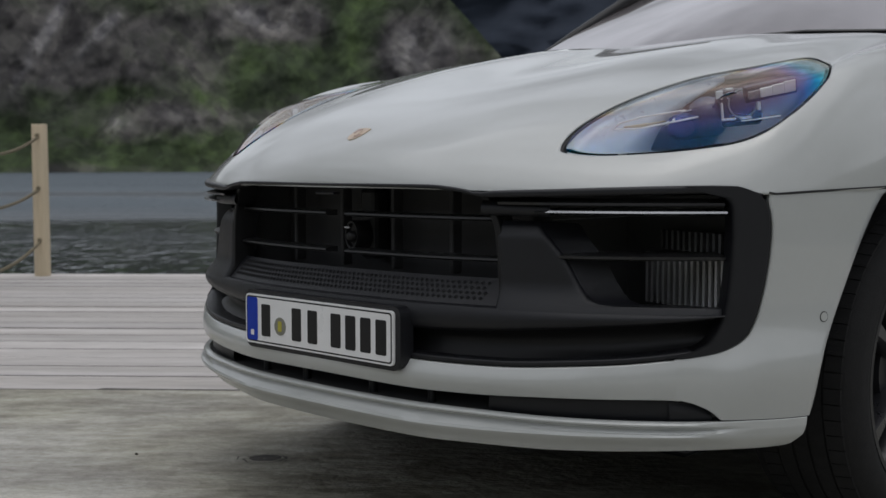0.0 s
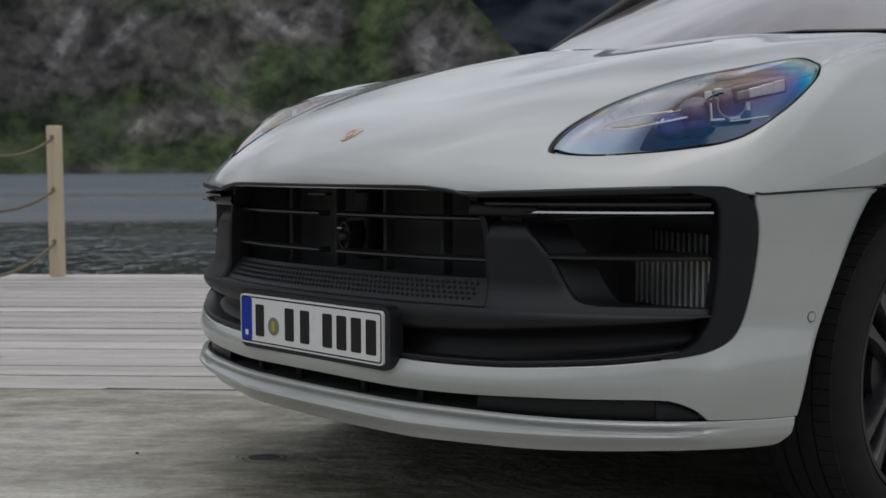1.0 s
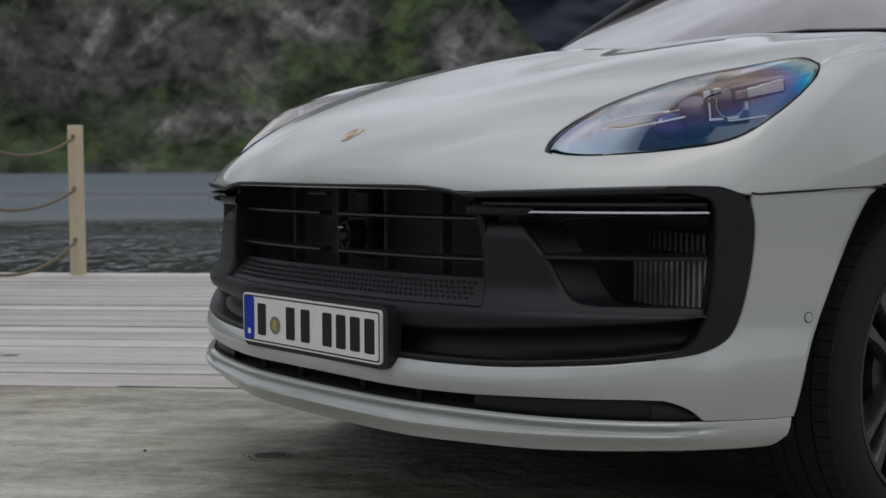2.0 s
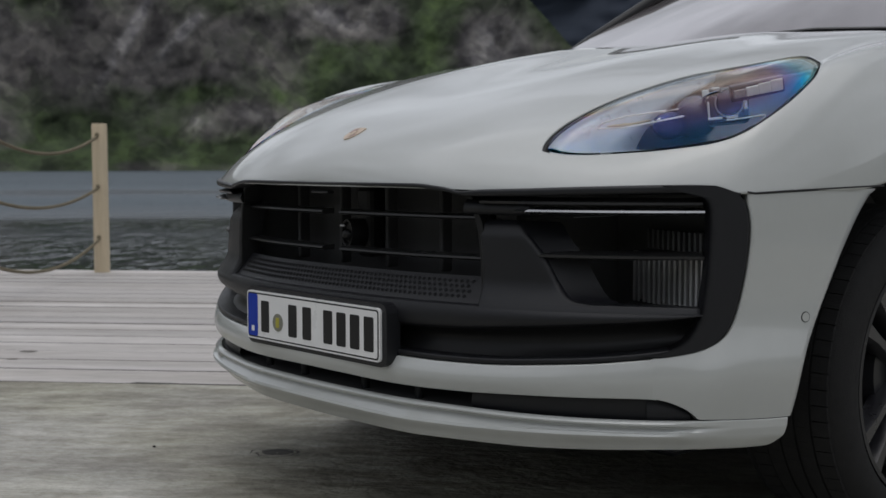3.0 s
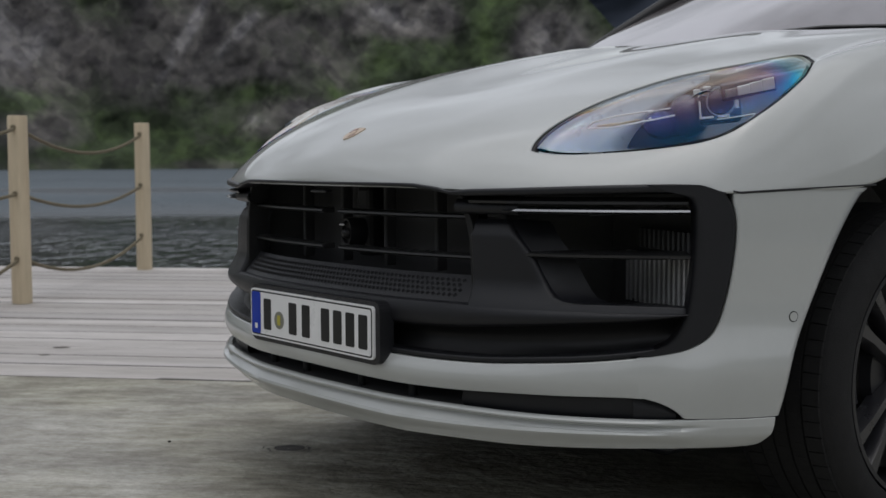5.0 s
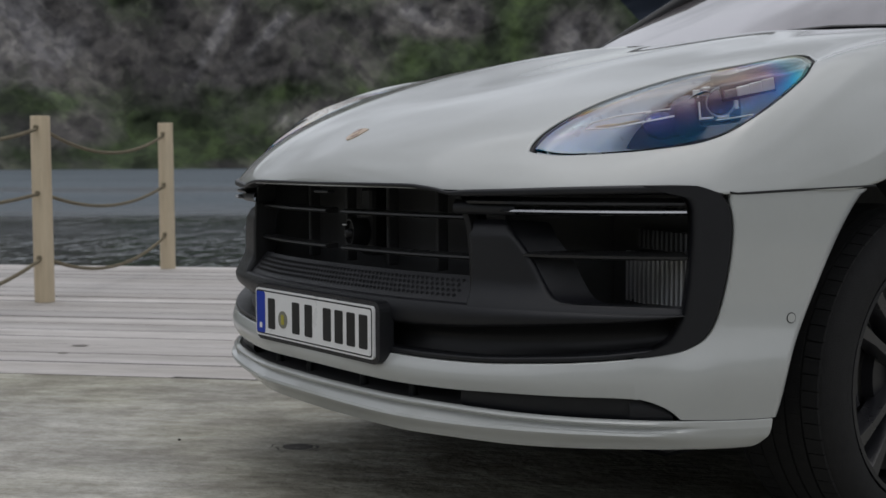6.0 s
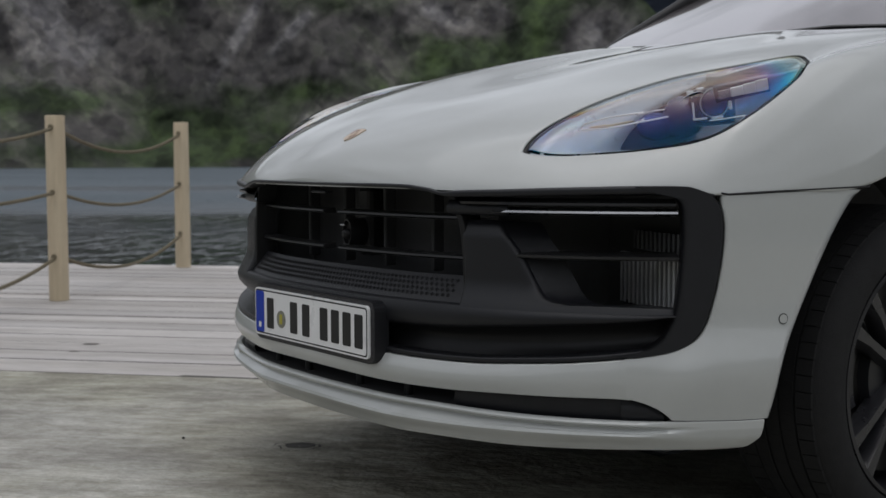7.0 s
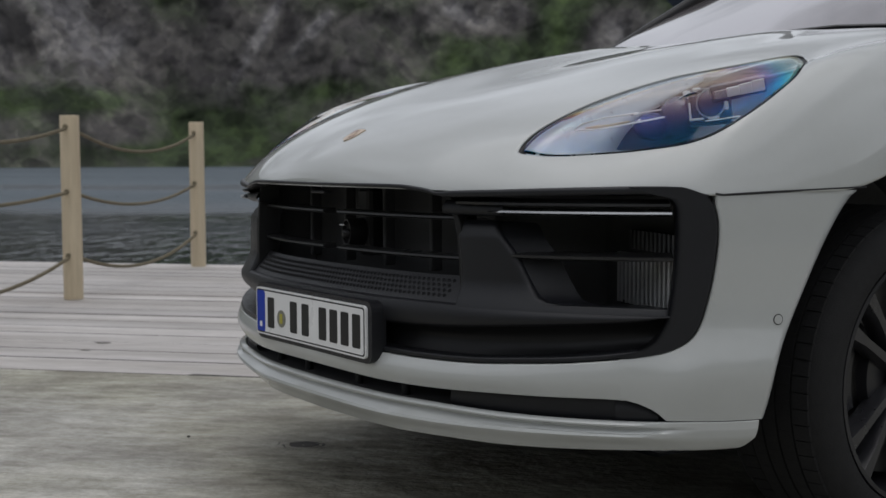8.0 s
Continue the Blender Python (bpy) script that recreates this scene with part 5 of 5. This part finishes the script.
    l.new(bp.outputs[0], bs.inputs["Normal"])
    return m


HILL = hill_material("rock_and_scrub", ((0.032, 0.041, 0.027), (0.044, 0.062, 0.030), (0.064, 0.094, 0.036)), ((0.064, 0.062, 0.059), (0.091, 0.086, 0.081), (0.120, 0.113, 0.105)), 0.5)
# Bluish tone: the haze over the distance is put into the mountain's colour
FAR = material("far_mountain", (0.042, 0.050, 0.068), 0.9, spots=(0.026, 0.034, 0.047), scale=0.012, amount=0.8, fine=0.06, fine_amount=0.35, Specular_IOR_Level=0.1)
# bearing, elevation, half widths and weight of bare rock (+) and of scrub (-)
PATCHES = [(143.6, 6.1, 2.6, 0.7, 0.55), (137.2, 4.9, 1.5, 1.3, 0.6), (162.0, 5.2, 3.8, 2.0, 0.38), (152.0, 4.4, 4.5, 2.0, 0.30), (157.0, 4.0, 2.5, 1.6, 0.10), (147.2, 1.9, 2.2, 0.7, 0.32),
           (150.5, 1.2, 1.2, 0.5, 0.25), (160.0, 1.2, 2.5, 0.7, 0.22), (143.5, 1.6, 1.4, 0.8, 0.25), (162.0, 2.4, 3.5, 0.45, -0.4), (155.0, 1.0, 1.6, 0.8, -0.5), (139.8, 5.8, 1.6, 1.5, -0.4), (142.0, 3.8, 2.6, 1.0, -0.35), (150.0, 0.2, 12.0, 0.35, -0.3), (150.0, 2.9, 2.0, 0.5, -0.25)]


# pale faces and streaks of bare rock: bearing, elevation, half widths, lean, weight
PALE = [(143.6, 6.3, 2.2, 0.5, 0, 0.45), (137.2, 4.9, 1.3, 1.2, -0.5, 0.35), (161.9, 5.8, 2.6, 2.2, 0, 0.50), (153.3, 5.2, 0.26, 1.6, -0.6, 0.8), (151.0, 5.4, 0.30, 1.1, -0.9, 0.75),
        (159.6, 4.6, 0.5, 1.0, -0.5, 0.22), (161.5, 3.2, 0.9, 0.6, 0, 0.15), (147.4, 1.9, 0.6, 0.3, 0.5, 0.3), (150.2, 1.6, 0.5, 0.3, 0, 0.25), (158.0, 1.2, 0.7, 0.35, 0, 0.12), (144.2, 1.7, 0.5, 0.5, 0, 0.12)]


DARK_CLIFFS = [(155.5, 5.0, 2.8, 3.0, 0.42), (157.0, 1.5, 2.5, 1.5, 0.35)]  # darker cliffs: bearing, elevation, half widths, weight
VIEW_SPOT = Vector((2.3, -1.6, 0.85))  # roughly the camera's place; slope patches are set from it to fit its view


def hillside(name, bearings, near, top, mat, seed, label, nr=60, rough=1.0, crags=0.0, patches=(), pale=(), dark_faces=()):
    """A slope seen over a range of bearings (degrees): near and top give its foot's distance and its height; crags: how deep its rock is cleft."""
    def fn(a, v):
        r0, h = near(a), top(a)
        z = -2.2 + h * v ** 1.15
        r = r0 + h * 0.7 * v ** 0.9
        d = Vector((math.cos(radians(a)), math.sin(radians(a)), 0))
        p = d * r + Vector((0, 0, z))
        k = noise.fractal(p * 0.014 + Vector((seed, 0, 0)), 0.9, 2.1, 5) * 12 + noise.fractal(p * 0.06 + Vector((seed, 5, 0)), 0.9, 2.0, 4) * 3.0
        ribs = noise.fractal(Vector((p.x * 0.05, p.y * 0.05, p.z * 0.012)) + Vector((seed, 9, 0)), 0.9, 2.0, 3) * 5
        if crags:
            # leaning clefts and blocks
            side = (a - 150) * 4.7 + 0.45 * z
            ribs += crags * (1.9 - 2.6 * abs(noise.fractal(Vector((side * 0.085, r * 0.03, z * 0.035)) + Vector((seed, 3, 1)), 0.8, 2.2, 4)))
            cells, _ = noise.voronoi(Vector((side * 0.16, r * 0.05, z * 0.11 + 0.25 * noise.noise(p * 0.1))))
            ribs -= crags * 1.1 * min(1.0, (cells[1] - cells[0]) * 3.0)
        return p + d * (k + ribs) * rough * min(1.0, v * 6 + 0.1) + Vector((0, 0, k * 0.25 * rough * min(1.0, v * 5)))
    verts, fs = lattice(fn, bearings, np.linspace(0, 1, nr))
    ob = link(name, verts, [q[::-1] for q in fs], mat)
    at = np.array([tuple(v) for v in verts])
    way = at - np.array(VIEW_SPOT)
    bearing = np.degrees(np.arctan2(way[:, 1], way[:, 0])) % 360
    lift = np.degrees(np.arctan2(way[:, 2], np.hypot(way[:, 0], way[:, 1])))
    value = np.array([noise.fractal(Vector(q) * 0.02 + Vector((seed, 1, 2)), 0.9, 2.0, 5) for q in verts]) * 0.14 + 0.005
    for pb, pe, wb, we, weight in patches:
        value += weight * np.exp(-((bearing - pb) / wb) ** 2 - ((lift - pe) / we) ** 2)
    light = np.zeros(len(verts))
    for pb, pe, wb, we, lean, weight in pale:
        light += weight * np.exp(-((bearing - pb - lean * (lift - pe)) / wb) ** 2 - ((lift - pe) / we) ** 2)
    darkening = np.zeros(len(verts))
    for pb, pe, wb, we, weight in dark_faces:
        darkening += weight * np.exp(-((bearing - pb) / wb) ** 2 - ((lift - pe) / we) ** 2)
    for key, values in (("rockiness", value), ("pale_rock", light), ("dark_rock", np.clip(darkening, 0, 1))):
        ob.data.attributes.new(key, "FLOAT", "POINT").data.foreach_set("value", values.astype(np.float32))
    return tagged(ob, label, "hillside", kind="structure")


def smooth_step(x, a, b):
    f = min(1.0, max(0.0, (x - a) / (b - a)))
    return f * f * (3 - 2 * f)


# bearings: 180 is -x, 90 is +y
NEAR_BEARINGS = np.concatenate([np.linspace(126, 132, 40)[:-1], np.linspace(132, 168, 620), np.linspace(168, 205, 60)[1:]])
hillside("hill_near", NEAR_BEARINGS, lambda a: 262, lambda a: 52 * smooth_step(a, 127.5, 139.8) + 3, HILL, 3.0, "rocky hillside with green scrub across the fjord", 170, 0.62, 0.5, PATCHES, PALE, DARK_CLIFFS)
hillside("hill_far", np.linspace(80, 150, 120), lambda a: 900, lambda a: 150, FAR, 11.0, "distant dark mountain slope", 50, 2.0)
# Unseen slopes, added to block low sky light and darken the car's reflections
hillside("hill_round", np.linspace(205, 440, 160), lambda a: 700, lambda a: 130 + 50 * smooth_step(a, 205, 250) - 50 * smooth_step(a, 395, 440), HILL, 21.0, "unseen mountain slopes added behind the quay to close off low sky", 50, 2.0)


# ---- fence of posts and ropes ----
def post(x, y, h):
    p = thing("fence_post", "pale round wooden fence post on the deck", "post", "fence posts", at=(x, y, 0))
    n = 16
    prof = [(0.0, 0.0575), (0.3, 0.058), (0.7, 0.0575), (h - 0.006, 0.0565), (h - 0.002, 0.0555), (h, 0.0525)]
    verts, fs = lattice(lambda a, i: (prof[i][1] * math.cos(a), prof[i][1] * math.sin(a), prof[i][0]), np.linspace(0, math.tau, n + 1)[:-1], range(6), True)
    fs.append(tuple(i * 6 + 5 for i in range(n)))
    tidy(link("shaft", verts, fs, POSTWOOD, p), sharp=40)
    d = Vector((0.725, -0.689, 0)) * 0.066
    for z in (1.03, 0.645, 0.265):
        # Dark tube added to mark the rope's hole through the post
        tube("rope_eye", [Vector((0, 0, z)) - d, Vector((0, 0, z)) + d], 0.015, ROPE, p, 10, "dark tube marking the hole where the rope passes through the post")
    return p


POSTS = [(-6.506, 2.60, 1.114), (-4.878, 1.072, 1.099), (-3.25, -0.456, 1.114)]
for x, y, h in POSTS:
    post(x, y, h)
for (xa, ya, h), (xb, yb, _), sags in zip(POSTS, POSTS[1:], ((0.145, 0.115, 0.150), (0.105, 0.050, 0.132))):
    for z, sag in zip((1.03, 0.645, 0.265), sags):
        n = 30
        pts = [(xa + (xb - xa) * k / n, ya + (yb - ya) * k / n, z - sag * 4 * (k / n) * (1 - k / n)) for k in range(n + 1)]
        r = tube("rope", pts, 0.011, ROPE, None, 8)
        tagged(r, "sagging hemp rope strung between fence posts", "rope", "fence ropes")

# ---- boards of the deck ----
deck = thing("deck", "weathered grey timber deck of parallel boards", "deck", kind="structure")
box("deck_underside", (-14, JOIN, -0.5), (14, EDGE - 0.02, -0.10), PIT, deck, m=bed)
BOARD_W, RUN = 0.23, (-14.0, 7.0)
CRACK = -1.07  # along the boards: from here on a gap opens between the first board and the slab
rng = random.Random(5)
# Mottled stain under the car's nose; some of the shade there is painted too
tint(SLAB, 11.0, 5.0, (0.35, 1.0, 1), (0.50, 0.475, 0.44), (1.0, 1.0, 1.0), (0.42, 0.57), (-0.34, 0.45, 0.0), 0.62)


def board_mesh(w, notch):
    """A long board with eased edges; notch: how far its near edge stands back past the crack."""
    near = [(RUN[0], 0.0015), (CRACK - 0.02, 0.0015), (CRACK, 0.0015 + notch * 1.3), (CRACK + 0.25, 0.0015 + notch * 0.7), (RUN[1], 0.0015 + notch)]
    v, f = [], []
    for x, y0 in near:
        v += [(x, y0, -0.04), (x, y0, -0.005), (x, y0 + 0.004, 0), (x, w - 0.0055, 0), (x, w - 0.0015, -0.005), (x, w - 0.0015, -0.04)]
    for k in range(len(near) - 1):
        f += [(k * 6 + j, (k + 1) * 6 + j, (k + 1) * 6 + j + 1, k * 6 + j + 1) for j in range(5)]
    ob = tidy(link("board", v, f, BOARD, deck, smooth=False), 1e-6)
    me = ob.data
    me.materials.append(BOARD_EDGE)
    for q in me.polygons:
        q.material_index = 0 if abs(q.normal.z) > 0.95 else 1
    bpy.data.objects.remove(ob)
    return me


first, plain_board = board_mesh(0.285, 0.017), board_mesh(BOARD_W, 0.0)
b, row = JOIN, 0
while b < EDGE - 0.1:
    ob = new("board", plain_board if row else first)
    ob.parent = deck
    ob.matrix_basis = bed @ pose(rng.uniform(-0.5, 0.5) if row else 0, b, rng.uniform(-0.0015, 0.0005) if row else 0, rng.uniform(-0.25, 0.25) if row else 0, 0, 0)
    b += (BOARD_W + (0.006 if row == 1 else 0.002 + 0.002 * (row % 2))) if row else 0.293
    row += 1

# ---- small marks on the slab and the boards ----
SMUDGE = material("board_knot_wood", (0.20, 0.18, 0.165), 0.8, amount=0.6, scale=30)
# Dark strip added in the crack to stand for its shade
box("joint_dirt", (CRACK - 0.01, JOIN - 0.004, -0.05), (RUN[1], JOIN + 0.022, -0.010), INK, deck, m=bed)
RINGS = material("knot_ring_wood", (0.055, 0.048, 0.039), 0.8, amount=0.7, scale=60)
KNOT = material("dark_knot", (0.020, 0.017, 0.013), 0.8, amount=0.5, scale=40)
spot = Vector((-0.684, 0.353, 0))
KNOTS = [((-3.029, 0.585, 0), 0.020, 1.9), ((-2.870, 0.449, 0), 0.014, 1.8)]  # centre, size, stretch


def knot_patch(name, outer, inner, z, gaps, label="", at=None, mat=KNOT, parent=slab, wide=1.2):
    """A flat uneven ring or crescent in the slab's face, a hair above it."""
    verts, n = [], 72
    for k in range(n):
        a = k * math.tau / n
        for f in (outer, inner):
            r = f(a) * (1 + 0.07 * math.sin(2 * a + 1) + 0.05 * math.sin(5 * a) + 0.04 * math.sin(11 * a + 2))
            verts.append(bed.to_3x3() @ Vector((r * wide * math.cos(a), r * math.sin(a), 0)) + (at or spot) + Vector((0, 0, z)))
    fs = [(2 * k, 2 * k + 1, 2 * ((k + 1) % n) + 1, 2 * ((k + 1) % n)) for k in range(n) if not gaps(k)]
    return tagged(link(name, verts, fs, mat, parent, smooth=False), label)


knot_patch("knot", lambda a: 0.035 + 0.004 * math.sin(a), lambda a: 0.031 - 0.013 * max(0.0, math.sin(a)), 0.0016, lambda k: False, "dark knot in the slab")
knot_patch("knot_heart", lambda a: 0.031, lambda a: 0.003, 0.0012, lambda k: False, mat=RINGS)
knot_patch("knot_ring", lambda a: 0.050, lambda a: 0.044 - 0.004 * math.sin(a), 0.0012, lambda k: 30 < k < 37 or 50 < k < 55, mat=RINGS)
knot_patch("knot_ring", lambda a: 0.064, lambda a: 0.061, 0.0010, lambda k: k % 19 < 9, mat=RINGS)
for at, size, wide in KNOTS:
    knot_patch("board_knot", lambda a: size, lambda a: 0.001, 0.0035, lambda k: False, at=Vector(at), mat=SMUDGE, parent=deck, wide=wide)
me_v, me_f = lattice(lambda a, t: (0.006 * math.cos(a) * math.sin(t * math.pi), 0.005 * math.sin(a) * math.sin(t * math.pi), 0.003 - 0.003 * math.cos(t * math.pi)), np.linspace(0, math.tau, 11)[:-1], np.linspace(0, 1, 6), True)
peb = tidy(link("pebble", me_v, me_f, KNOT))
peb.location = (-0.983, 0.118, 0)
tagged(peb, "small dark pebble on the slab", "pebble")
